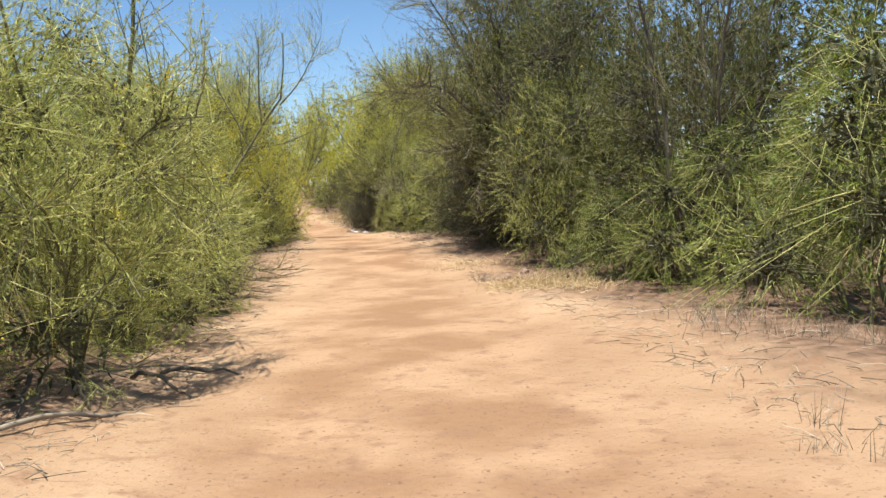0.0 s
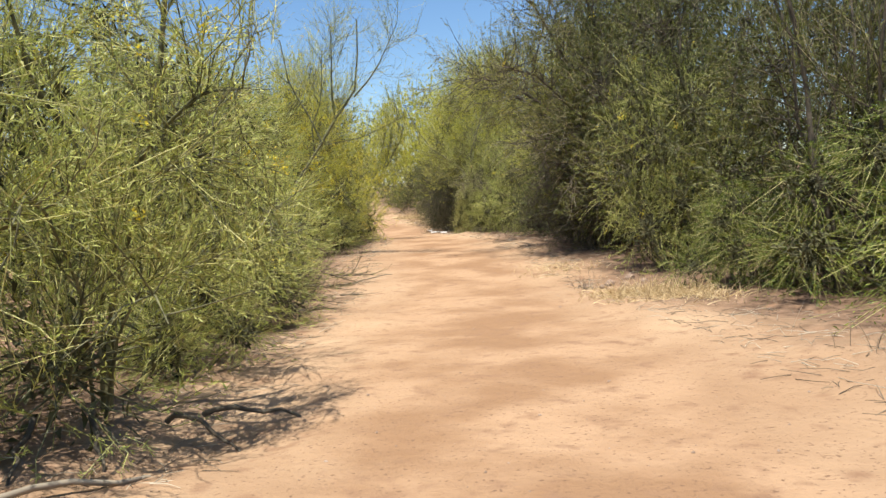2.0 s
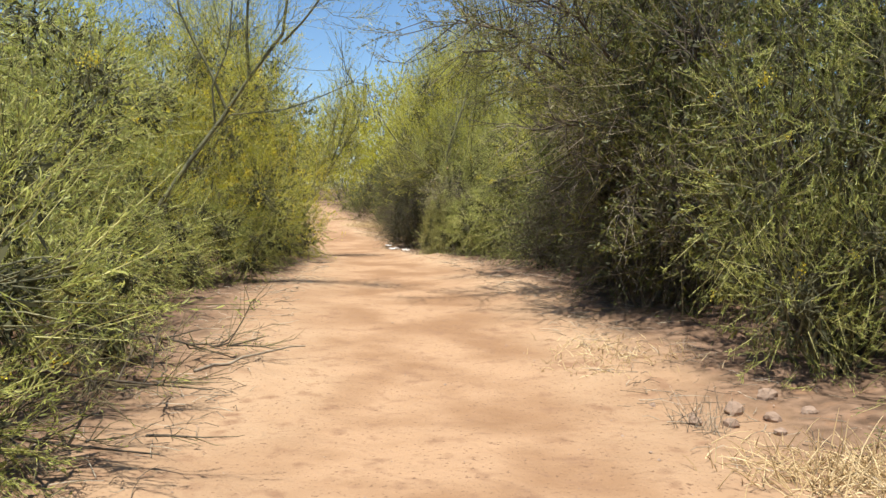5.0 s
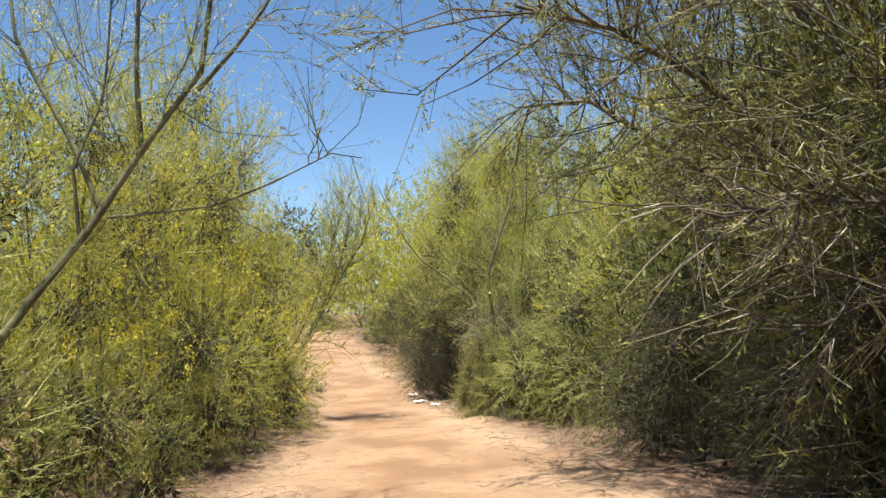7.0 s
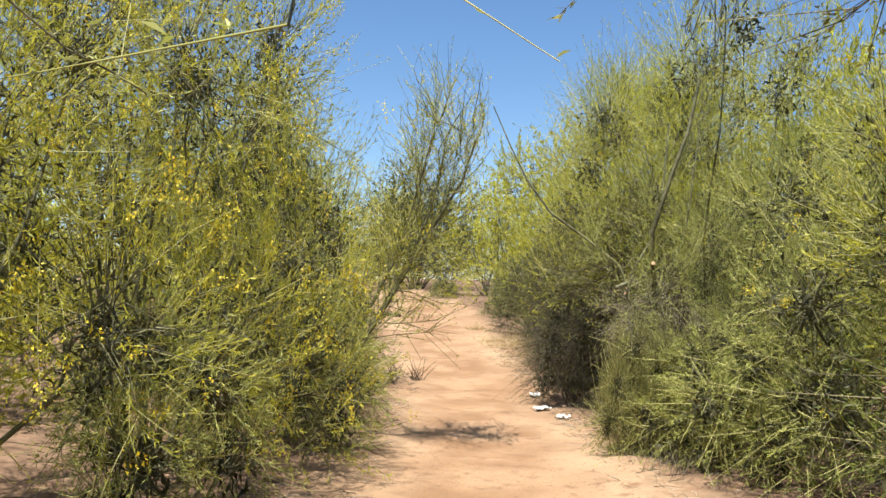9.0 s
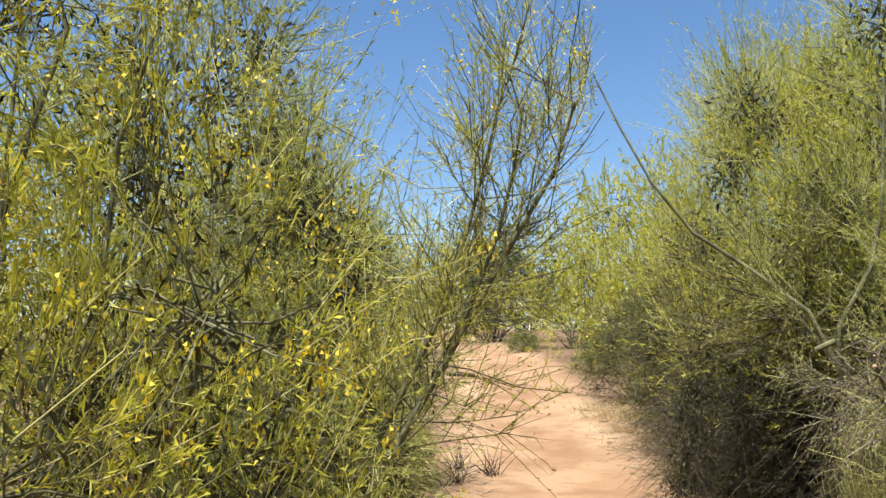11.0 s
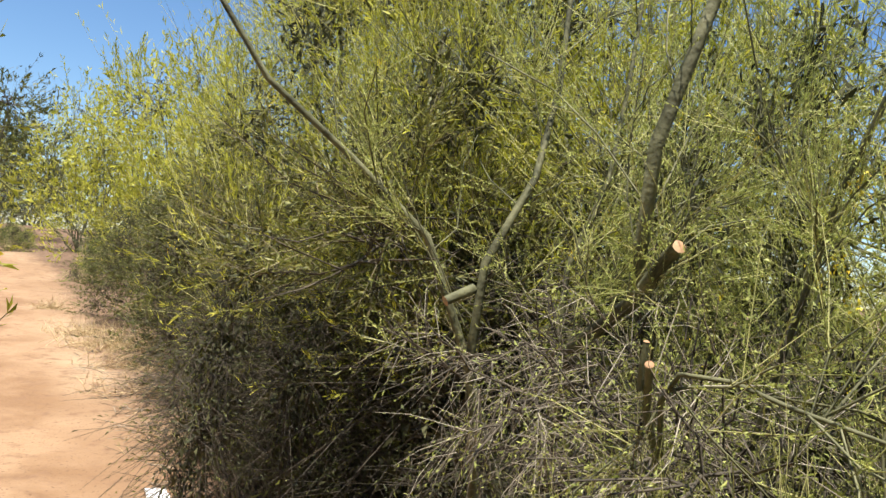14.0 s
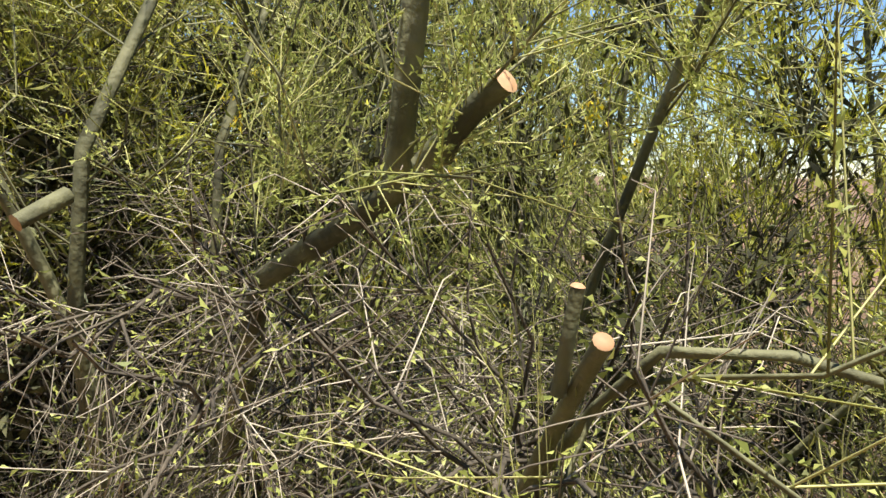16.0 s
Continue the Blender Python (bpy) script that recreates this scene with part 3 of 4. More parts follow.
TREES = [
    # kind, x, y, turn, radius, height
    (PALE, -4.1, 6.2, 10, 1.9, 3.5), (PALE_B, -4.1, 9.2, 80, 2.1, 3.3), (PALE, -4.2, 12.2, 150, 1.95, 3.4), (PALE_B, -4.9, 15.3, 200, 2.1, 3.3),
    (PALE, -5.5, 18.2, 290, 2.1, 3.6), (GOLD, -4.7, 20.6, 190, 1.9, 4.0), (GOLD, -4.5, 23.3, 30, 1.75, 4.9),
    (PALE_B, -5.2, 26.3, 100, 2.0, 4.5), (PALE, -6.1, 29.4, 220, 2.1, 4.6),
    (LUSH, 4.0, 7.6, 20, 1.8, 2.5), (LUSH, 3.7, 10.5, 130, 1.7, 1.9), (GREEN, 4.0, 12.3, 60, 2.2, 3.7), (TALL, 3.2, 10.9, 0, 1.8, 6.5),
    (GREEN_B, 2.7, 14.8, 100, 2.0, 4.8), (PALE_B, 2.2, 14.1, 70, 1.4, 3.0), (GREEN, 3.0, 17.7, 190, 2.5, 6.2), (GREEN_B, 2.7, 21.0, 250, 2.5, 6.2),
    # the dead bushes at x 1.5 and 1.6 are added to darken a shaded hollow
    (PALE_B, 1.5, 24.4, 310, 1.8, 3.2), (FRONT, 0.2, 24.6, 20, 1.0, 1.3), (TANGLE, 0.0, 26.0, 200, 0.8, 1.0), (TANGLE, -0.42, 25.35, 140, 0.55, 1.25), (TANGLE, -0.66, 25.1, 30, 0.45, 1.3), (DEADWOOD, -0.2, 27.7, 280, 0.8, 1.0), (DEADWOOD, -0.25, 26.8, 80, 0.6, 1.1), (TANGLE, -0.1, 25.2, 250, 0.75, 1.2), (TANGLE, -0.72, 25.6, 60, 0.35, 1.35), (GOLD_B, 2.7, 23.4, 20, 2.2, 5.4), (GOLD_B, 0.9, 29.3, 90, 2.1, 6.0), (GOLD_B, 0.4, 32.6, 200, 2.1, 5.8), (DEADWOOD, 0.5, 28.4, 10, 1.7, 2.6), (DEADWOOD, 1.5, 21.2, 200, 1.3, 1.8), (DEADWOOD, 1.6, 17.0, 300, 1.3, 2.2), (DEADWOOD, -0.2, 29.9, 75, 1.2, 1.9), (DEADWOOD, -0.3, 30.9, 250, 1.1, 1.7), (GREEN_B, 0.4, 30.4, 75, 1.2, 2.3), (GREEN, -0.15, 29.6, 140, 1.1, 2.0), (GREEN_B, -0.25, 30.8, 300, 1.0, 1.8),
    (DEADWOOD, 0.2, 31.6, 160, 1.8, 2.4), (GREEN_B, 0.8, 33.4, 40, 2.0, 3.6), (GOLD_B, -0.2, 36.2, 50, 2.3, 6.8), (GREEN, -1.0, 39.4, 90, 2.1, 3.6),
    (GREEN, -0.8, 30.5, 20, 1.15, 1.9), (GOLD_B, -0.5, 30.2, 140, 1.8, 5.2), (GREEN, -1.5, 35.6, 210, 1.5, 2.6), (DEADWOOD, -1.0, 29.5, 120, 0.8, 1.5), (GREEN_B, -1.2, 33.2, 20, 1.6, 2.6), (GREEN, -0.1, 31.4, 260, 1.4, 2.5), (GREEN_B, -2.5, 38.7, 170, 1.4, 2.2),
    (PALE, 1.6, 27.5, 70, 1.6, 3.8), (GOLD_B, 2.5, 25.9, 200, 1.6, 4.2), (PALE_B, 0.6, 27.2, 10, 0.9, 2.9), (DEADWOOD, 0.7, 26.3, 40, 1.0, 1.7),
    # both mesquites here are added as dark bulk for the hollow's shade
    (LUSH, 1.6, 22.5, 60, 1.2, 2.3), (GREEN, 2.4, 19.5, 100, 1.6, 2.6), (GREEN_B, 2.3, 17.6, 320, 1.1, 1.9),
    # the last dead bush is added to deepen the same shade
    (DEADWOOD, -1.2, 29.3, 30, 1.0, 1.8), (DEADWOOD, -1.2, 30.9, 200, 1.0, 2.0), (DEADWOOD, 1.6, 18.3, 80, 1.1, 1.8),
    (LUSH, -4.0, 45.0, 200, 0.8, 1.2), (LUSH, -7.4, 52.5, 100, 0.8, 0.9),
    (SKIRT, -3.2, 10.6, 0, 0.9, 1.1), (SKIRT, -3.5, 13.8, 60, 0.9, 1.2), (SKIRT, -3.9, 16.9, 130, 0.9, 1.2), (SKIRT, -3.7, 19.4, 190, 0.9, 1.3), (SKIRT, -3.7, 22.0, 250, 1.0, 1.5),
    (SKIRT, -3.9, 24.8, 310, 1.0, 1.5), (SKIRT, -4.6, 27.6, 20, 1.0, 1.4), (SKIRT, -5.2, 30.0, 100, 1.0, 1.3), (SKIRT, -2.9, 8.2, 100, 0.8, 0.9), (LUSH, 2.5, 11.9, 40, 0.9, 1.2),
    (SKIRT, -6.6, 33.6, 10, 1.1, 1.3), (SKIRT, -7.6, 37.0, 70, 1.1, 1.3), (SKIRT, -8.4, 41.0, 170, 1.1, 1.3),
    (FAR_B, -16, 84, 10, 5.5, 7.0), (FAR, -24, 86, 50, 5.5, 7.0), (FAR_B, -32, 88, 90, 5.5, 7.0), (FAR, -8, 84, 130, 5.5, 7.0), (FAR_B, 0, 80, 160, 5.5, 7.5), (FAR, -20, 79, 200, 3.5, 3.5), (FAR_B, -26, 66, 0, 4, 6), (FAR_B, -12.6, 84, 70, 4, 4),
    (FAR, -6.9, 4.0, 40, 2.4, 4.2), (FAR, -7.4, 7.9, 140, 2.4, 4.2), (FAR, -7.8, 11.6, 170, 2.4, 4.2), (FAR, -8.2, 15.4, 10, 2.5, 4.2),
    (FAR, -8.3, 20, 60, 2.5, 4.8), (FAR, -8.0, 24.5, 110, 2.5, 5.2), (FAR, -8.7, 29, 170, 2.5, 5.2),
    (FAR_B, 6.6, 8.8, 10, 2.4, 3.6), (FAR_B, 6.6, 14.5, 220, 2.6, 4.2), (FAR_B, 5.8, 19.5, 120, 2.6, 5.4), (FAR_B, 5.2, 24.5, 20, 2.6, 6.4),
    (FAR, 4.4, 28.6, 20, 2.6, 6.2), (FAR, 3.4, 32.4, 90, 2.6, 6.2), (FAR, 3.6, 37, 120, 2.6, 6.4), (FAR, -9.4, 33, 10, 2.3, 4.8), (FAR, -9.9, 37.6, 10, 2.3, 4.2), (FAR_B, -11.4, 42, 70, 2.5, 4.6),
    (FAR, -1.9, 43.5, 130, 2.4, 6.0), (FAR, -3.4, 48.5, 170, 2.5, 6.2), (FAR_B, -13.0, 47, 270, 2.8, 5.4), (FAR_B, -15.5, 54, 30, 3.0, 5.6), (FAR, -5.6, 55, 60, 2.8, 6.0), (FAR_B, -10.4, 61, 100, 4.0, 6.8),
    (FAR, -13, 67, 200, 3.2, 6.0), (FAR_B, -18.5, 64, 250, 3.4, 6.6), (FAR, -24, 76, 310, 4.0, 6.6), (FAR_B, -14, 78, 30, 4.0, 6.4), (FAR, -2, 62, 10, 3.4, 6.6),
    (FAR_B, 9.8, 13, 30, 3.2, 4.4), (FAR_B, 9.5, 21, 80, 3.2, 6.6), (FAR, -12, 14, 10, 3.2, 5.0), (FAR, -12.5, 22, 90, 3.2, 5.4), (FAR, -13, 31, 150, 3.2, 5.4),
    (FAR, -5.0, -3, 10, 2.6, 3.6), (FAR_B, 5.0, -2, 70, 2.6, 3.8), (FAR_B, 1.0, -14, 40, 3.0, 4.0), (FAR, 6.5, 3.5, 110, 2.4, 3.6),
]
used = set()
for (kind, r0, h0), x, y, turn, radius, height in TREES:
    m = pose(x, y, ground_z(x, y) - 0.02, 0, 0, turn) @ Matrix.Diagonal((radius / r0, radius / r0, height / h0, 1))
    if kind.name in used:
        ob = copy_thing(kind, m)
    else:
        ob, _ = kind, used.add(kind.name)
    ob.matrix_basis = m
    tagged(ob, WORDS[kind], "bush" if "bush" in kind.name else "tree", "trees along the trail")

# trees with limbs of their own
cut_tree, _, _ = plant("cut_palo_verde_tree", 71, 0, (1, 1), (0, 1), 105, 1300, 38000, (0.014, 0.0062), LEAF_PALE, GREEN_BARK, TWIG, 0.03, fine=True, low=0.35, clear=True,
    branch_len=(0.3, 0.8), branch_r=0.004, twig_r=0.0017, twig_len=(0.15, 0.45), limb_lines=[
        ([(-0.1, 27.3, -0.05), (-0.3, 27.0, 0.8), (-0.41, 26.72, 1.45), (-0.38, 26.59, 1.49), (-0.41, 26.31, 1.60), (-0.45, 26.06, 1.72), (-0.47, 26.0, 1.78),
          (-0.48, 26.0, 2.05), (-0.47, 26.03, 2.3), (-0.35, 26.0, 2.6), (-0.15, 26.0, 3.1), (0.0, 26.1, 3.8)], 0.038, 0.016, False),
        ([(-0.455, 26.04, 1.73), (-0.47, 25.91, 1.82), (-0.47, 25.84, 1.86)], 0.026, 0.021, True),
        ([(-0.35, 27.5, -0.05), (-0.6, 27.2, 1.2), (-0.72, 27.04, 1.66), (-0.68, 27.05, 1.72), (-0.55, 27.08, 1.89), (-0.47, 27.13, 2.05), (-0.39, 27.18, 2.2), (-0.29, 27.27, 2.52), (-0.2, 27.4, 3.6)], 0.028, 0.010, False),
        ([(-0.68, 27.06, 1.66), (-0.75, 27.03, 1.63), (-0.81, 27.02, 1.60)], 0.024, 0.021, True),
        ([(-0.1, 27.4, -0.05), (-0.24, 27.16, 1.69), (-0.21, 27.14, 1.84), (-0.11, 27.17, 2.01), (0.0, 27.2, 2.3), (0.15, 27.3, 3.6)], 0.022, 0.008, False),
        ([(0.1, 26.33, 0.8), (-0.2, 26.1, 1.0), (-0.5, 25.78, 1.22), (-0.68, 25.58, 1.40), (-0.76, 25.45, 1.55)], 0.011, 0.011, True),
        ([(-0.74, 25.52, 1.48), (-0.75, 25.5, 1.55), (-0.75, 25.49, 1.60)], 0.009, 0.008, True),
        ([(-0.5, 25.78, 1.22), (-0.72, 25.46, 1.50), (-0.68, 25.41, 1.55), (-0.65, 25.35, 1.55), (-0.57, 25.25, 1.51), (-0.4, 25.0, 1.45)], 0.010, 0.004, False),
        ([(-0.2, 27.5, 0.4), (-0.7, 27.58, 1.8), (-0.96, 27.57, 2.11), (-1.18, 27.55, 2.21), (-1.54, 27.51, 2.41), (-1.66, 27.48, 2.63), (-1.96, 27.51, 3.0), (-2.17, 27.57, 3.47), (-2.35, 27.62, 3.88)], 0.026, 0.007, False),
        ([(0.1, 26.6, -0.05), (0.1, 26.2, 1.2), (0.0, 25.7, 2.2), (0.1, 25.2, 3.2), (0.1, 25.0, 4.2)], 0.015, 0.006, False),
        ([(0.2, 26.6, -0.05), (0.35, 25.9, 0.9), (0.3, 25.3, 1.6), (0.35, 24.7, 2.2)], 0.013, 0.005, False),
    ])
tagged(cut_tree, "pruned palo verde tree with sawn orange limb stubs and dry twigs", "tree", "trees along the trail")

dry = plant("dead_branch", 72, 0, (1, 1), (0, 1), 200, 2300, 11000, (0.02, 0.008), LEAF_PALE, BARK, DEAD, 0.02, fine=True, low=0.3, clear=True, branch_r=0.005, twig_r=0.0016, droop=0.35, up=0.0,
    branch_len=(0.25, 0.6), twig_len=(0.12, 0.34), limb_lines=[
        ([(0.4, 27.6, 0.0), (0.0, 27.2, 1.2), (-0.5, 26.9, 1.45), (-0.78, 26.85, 1.3)], 0.016, 0.004, False),
        ([(0.4, 27.4, 0.0), (0.1, 26.9, 1.2), (-0.3, 26.5, 1.35), (-0.6, 26.3, 1.05)], 0.014, 0.004, False),
        ([(0.4, 27.4, 0.0), (0.2, 26.5, 1.1), (-0.1, 26.0, 1.2), (-0.45, 25.6, 0.95)], 0.014, 0.004, False),
        ([(0.3, 26.2, 0.0), (-0.2, 26.0, 1.2), (-0.6, 25.75, 1.3), (-0.85, 25.6, 1.05)], 0.010, 0.004, False),
        ([(0.3, 26.2, 0.0), (-0.2, 25.7, 1.2), (-0.6, 25.4, 1.35), (-0.85, 25.25, 1.15)], 0.010, 0.004, False),
        ([(0.3, 26.8, 0.0), (-0.2, 26.6, 1.3), (-0.6, 26.4, 1.4), (-0.9, 26.3, 1.1)], 0.010, 0.004, False),
    ])[0]
tagged(dry, "bleached dead branches hanging in a tangle under the pruned tree", "dead branch")

open_tree = plant("palo_verde_tree", 73, 0, (1, 1), (0, 1), 90, 800, 7000, (0.04, 0.008), LEAF_PALE, GREEN_BARK, TWIG, 0.03, fine=True, low=0.35, branch_r=0.005, twig_r=0.0024, branch_len=(0.3, 0.9), blossoms=160,
    limb_lines=[
        ([(-4.9, 18.1, -0.05), (-4.2, 18.27, 1.14), (-4.01, 18.39, 1.5), (-3.67, 18.54, 1.96), (-3.46, 18.6, 2.3), (-3.17, 18.58, 2.73), (-2.76, 18.56, 3.14), (-2.64, 18.5, 3.77), (-2.6, 18.5, 4.6)], 0.045, 0.012, False),
        ([(-3.17, 18.58, 2.73), (-3.18, 18.5, 3.26), (-3.14, 18.44, 3.76), (-3.08, 18.32, 4.5)], 0.022, 0.008, False),
        ([(-3.46, 18.6, 2.3), (-3.66, 18.52, 2.83), (-3.83, 18.47, 3.15), (-3.98, 18.41, 3.46), (-4.1, 18.4, 4.3)], 0.022, 0.008, False),
        ([(-2.76, 18.56, 3.14), (-2.45, 18.46, 3.42), (-2.24, 18.41, 3.68), (-1.9, 18.4, 4.3)], 0.018, 0.006, False),
        ([(-3.4, 18.55, 2.25), (-2.79, 18.9, 2.35), (-2.37, 18.92, 2.5), (-1.84, 18.77, 2.71), (-1.63, 18.71, 2.65)], 0.012, 0.004, False),
        ([(-3.60, 18.57, 2.1), (-3.62, 18.5, 2.6), (-3.4, 18.5, 3.1), (-3.3, 18.4, 4.0)], 0.016, 0.006, False),
    ])[0]
tagged(open_tree, "open sparse palo verde tree with bare green limbs against the sky", "tree", "trees along the trail")

near_tree = plant("palo_verde_tree", 74, 0, (1, 1), (0, 1), 120, 1300, 18000, (0.04, 0.009), LEAF_PALE, GREEN_BARK, TWIG, 0.03, fine=True, low=0.3, clear=True, branch_r=0.006, branch_len=(0.3, 0.75), blossoms=320, droop=0.15,
    limb_lines=[
        ([(-3.1, 7.2, -0.35), (-2.85, 7.0, 0.9), (-2.78, 6.94, 1.28), (-2.5, 6.91, 1.64), (-2.44, 6.88, 2.06), (-2.32, 6.82, 2.56), (-2.3, 6.8, 3.3)], 0.03, 0.01, False),
        ([(-3.1, 7.2, -0.35), (-2.95, 7.0, 0.9), (-2.89, 6.9, 1.29), (-2.95, 6.76, 1.63), (-3.01, 6.49, 1.88), (-3.0, 6.2, 2.6)], 0.026, 0.008, False),
        ([(-2.62, 6.92, 1.45), (-2.48, 6.81, 1.57), (-2.15, 6.62, 1.77), (-1.85, 6.56, 1.77)], 0.016, 0.004, False),
        ([(-2.9, 7.0, 0.6), (-2.55, 6.75, 1.3), (-2.25, 6.6, 1.42), (-2.1, 6.5, 1.43)], 0.014, 0.008, False),
        ([(-3.1, 7.1, -0.35), (-2.8, 6.4, 0.8), (-2.7, 5.8, 1.3), (-2.6, 5.4, 1.1)], 0.014, 0.004, False),
        ([(-3.1, 7.1, -0.35), (-2.7, 6.6, 0.5), (-2.4, 6.3, 0.8), (-2.2, 6.0, 0.6)], 0.014, 0.004, False),
        ([(-3.2, 7.6, -0.35), (-2.7, 8.0, 0.8), (-2.3, 8.2, 1.2), (-2.1, 8.3, 0.9)], 0.014, 0.004, False),
    ])[0]
tagged(near_tree, "pale palo verde tree with grey green limbs and drooping flowering sprays", "tree", "trees along the trail")

over = plant("dead_branch", 75, 0, (1, 1), (0, 1), 110, 800, 9000, (0.04, 0.010), LEAF_OLIVE, BARK, DEAD, 0.02, fine=True, low=0.25, droop=0.2, up=0.0,
    branch_len=(0.25, 0.7), twig_len=(0.2, 0.5), limb_lines=[
        ([(2.6, 16.8, 0.0), (1.8, 16.6, 1.6), (0.9, 16.4, 2.0), (0.2, 16.5, 1.9)], 0.03, 0.005, False),
        ([(2.6, 16.8, 0.0), (1.7, 16.5, 1.3), (1.0, 16.4, 1.6), (0.45, 16.45, 1.35)], 0.025, 0.005, False),
        ([(2.6, 16.8, 0.0), (1.6, 16.9, 1.6), (0.9, 17.0, 1.8), (0.3, 17.1, 1.5)], 0.025, 0.005, False),
        ([(2.6, 16.8, 0.0), (1.8, 16.3, 1.0), (1.3, 16.0, 1.4), (0.9, 15.8, 1.25)], 0.02, 0.005, False),
    ])[0]
# dark branches added on the left sand in place of streaky bush shadow
fallen = plant("fallen_branch", 79, 0, (1, 1), (0, 1), 90, 750, 900, (0.04, 0.008), LEAF_PALE, BARK, DARK_TWIG, 0.02, fine=True, low=0.15, droop=0.1, up=0.0,
    branch_len=(0.2, 0.5), twig_len=(0.15, 0.4), limb_lines=[
        ([(-4.0, 11.3, 0.05), (-3.3, 11.5, 0.2), (-2.7, 11.6, 0.06), (-2.2, 11.8, -0.06)], 0.02, 0.004, False),
        ([(-4.0, 12.4, 0.05), (-3.4, 12.7, 0.2), (-2.8, 12.9, 0.06), (-2.3, 13.2, -0.06)], 0.02, 0.004, False),
        ([(-4.1, 13.8, 0.05), (-3.5, 14.0, 0.22), (-2.9, 14.1, 0.14), (-2.4, 14.3, -0.06)], 0.02, 0.004, False),
        ([(-4.0, 10.3, 0.05), (-3.4, 10.4, 0.14), (-2.9, 10.5, 0.05), (-2.5, 10.6, -0.06)], 0.02, 0.004, False),
    ])[0]
tagged(fallen, "dark dry branches added on the sand as streaks of shade", "dead branch")
tagged(over, "bare bleached dead branches overhanging the trail's shaded edge", "dead branch")


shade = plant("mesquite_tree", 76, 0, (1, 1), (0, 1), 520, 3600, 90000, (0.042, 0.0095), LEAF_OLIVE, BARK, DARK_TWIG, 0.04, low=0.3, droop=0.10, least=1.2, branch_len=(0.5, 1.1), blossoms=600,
    limb_lines=[
        ([(2.4, 18.5, -0.05), (1.9, 18.3, 1.4), (1.2, 18.0, 2.4), (0.2, 17.6, 3.1), (-0.6, 17.3, 3.2)], 0.06, 0.01, False),
        ([(2.4, 18.6, -0.05), (1.9, 19.0, 1.5), (1.2, 19.5, 2.5), (0.2, 19.8, 3.3), (-0.4, 20.0, 3.3)], 0.06, 0.01, False),
        ([(2.4, 18.4, -0.05), (2.0, 17.6, 1.5), (1.4, 16.9, 2.3), (0.6, 16.2, 3.0), (0.1, 15.8, 3.1)], 0.05, 0.01, False),
        ([(2.4, 18.5, -0.05), (2.0, 18.4, 1.8), (1.5, 18.3, 3.2), (0.9, 18.2, 4.4), (0.4, 18.2, 5.2)], 0.06, 0.01, False),
        ([(2.4, 18.5, -0.05), (2.2, 18.9, 1.8), (1.9, 19.3, 3.2), (1.5, 19.9, 4.6), (1.2, 20.3, 5.4)], 0.05, 0.01, False),
        ([(2.4, 18.5, -0.05), (2.2, 17.9, 1.8), (1.9, 17.2, 3.2), (1.5, 16.6, 4.4), (1.2, 16.2, 5.0)], 0.05, 0.01, False),
    ])[0]
tagged(shade, "broad mesquite tree with dense canopy arching over the trail's edge", "tree", "trees along the trail")

arch = plant("mesquite_tree", 77, 0, (1, 1), (0, 1), 420, 2600, 62000, (0.05, 0.013), LEAF_OLIVE, BARK, DARK_TWIG, 0.04, low=0.4, droop=0.06, least=1.15, branch_len=(0.4, 0.9),
    limb_lines=[
        ([(1.2, 31.0, -0.05), (0.6, 30.8, 1.2), (-0.2, 30.6, 1.9), (-0.9, 30.3, 1.9), (-1.3, 30.1, 1.5)], 0.05, 0.008, False),
        ([(1.2, 31.0, -0.05), (0.6, 31.3, 1.3), (-0.2, 31.7, 2.0), (-0.9, 32.0, 2.0), (-1.3, 32.2, 1.6)], 0.05, 0.008, False),
        ([(1.2, 31.0, -0.05), (0.6, 32.0, 1.3), (-0.1, 33.0, 1.9), (-0.9, 33.8, 1.9), (-1.4, 34.3, 1.4)], 0.05, 0.008, False),
        ([(1.2, 31.0, -0.05), (0.7, 30.0, 1.3), (0.0, 29.2, 2.0), (-0.6, 28.6, 2.0), (-1.0, 28.2, 1.7)], 0.05, 0.008, False),
    ])[0]
tagged(arch, "olive mesquite tree arching over a dark hollow beside the trail", "tree", "trees along the trail")


lean = plant("palo_verde_tree", 78, 0, (1, 1), (0, 1), 90, 900, 9000, (0.04, 0.008), LEAF_YELLOW, GREEN_BARK, TWIG, 0.03, fine=True, low=0.3, clear=True, branch_len=(0.3, 0.9), blossoms=480, branch_r=0.006,
    limb_lines=[
        ([(-4.0, 25.4, -0.05), (-3.04, 25.63, 1.64), (-2.93, 25.68, 1.86), (-2.78, 25.71, 2.09), (-2.65, 25.71, 2.35), (-2.47, 25.69, 2.61), (-2.36, 25.7, 2.83), (-2.29, 25.66, 3.11)], 0.032, 0.010, False),
        ([(-4.0, 25.5, -0.05), (-2.96, 25.77, 1.91), (-2.82, 25.78, 2.26), (-2.73, 25.75, 2.56), (-2.63, 25.68, 2.87), (-2.61, 25.69, 3.15)], 0.028, 0.008, False),
        ([(-4.1, 25.5, -0.05), (-3.15, 25.7, 1.8), (-3.04, 25.82, 2.23), (-2.95, 25.79, 2.55), (-2.83, 25.74, 2.87), (-2.76, 25.66, 3.13)], 0.028, 0.008, False),
    ])[0]
tagged(lean, "slender palo verde tree with bare limbs leaning over the trail", "tree", "trees along the trail")


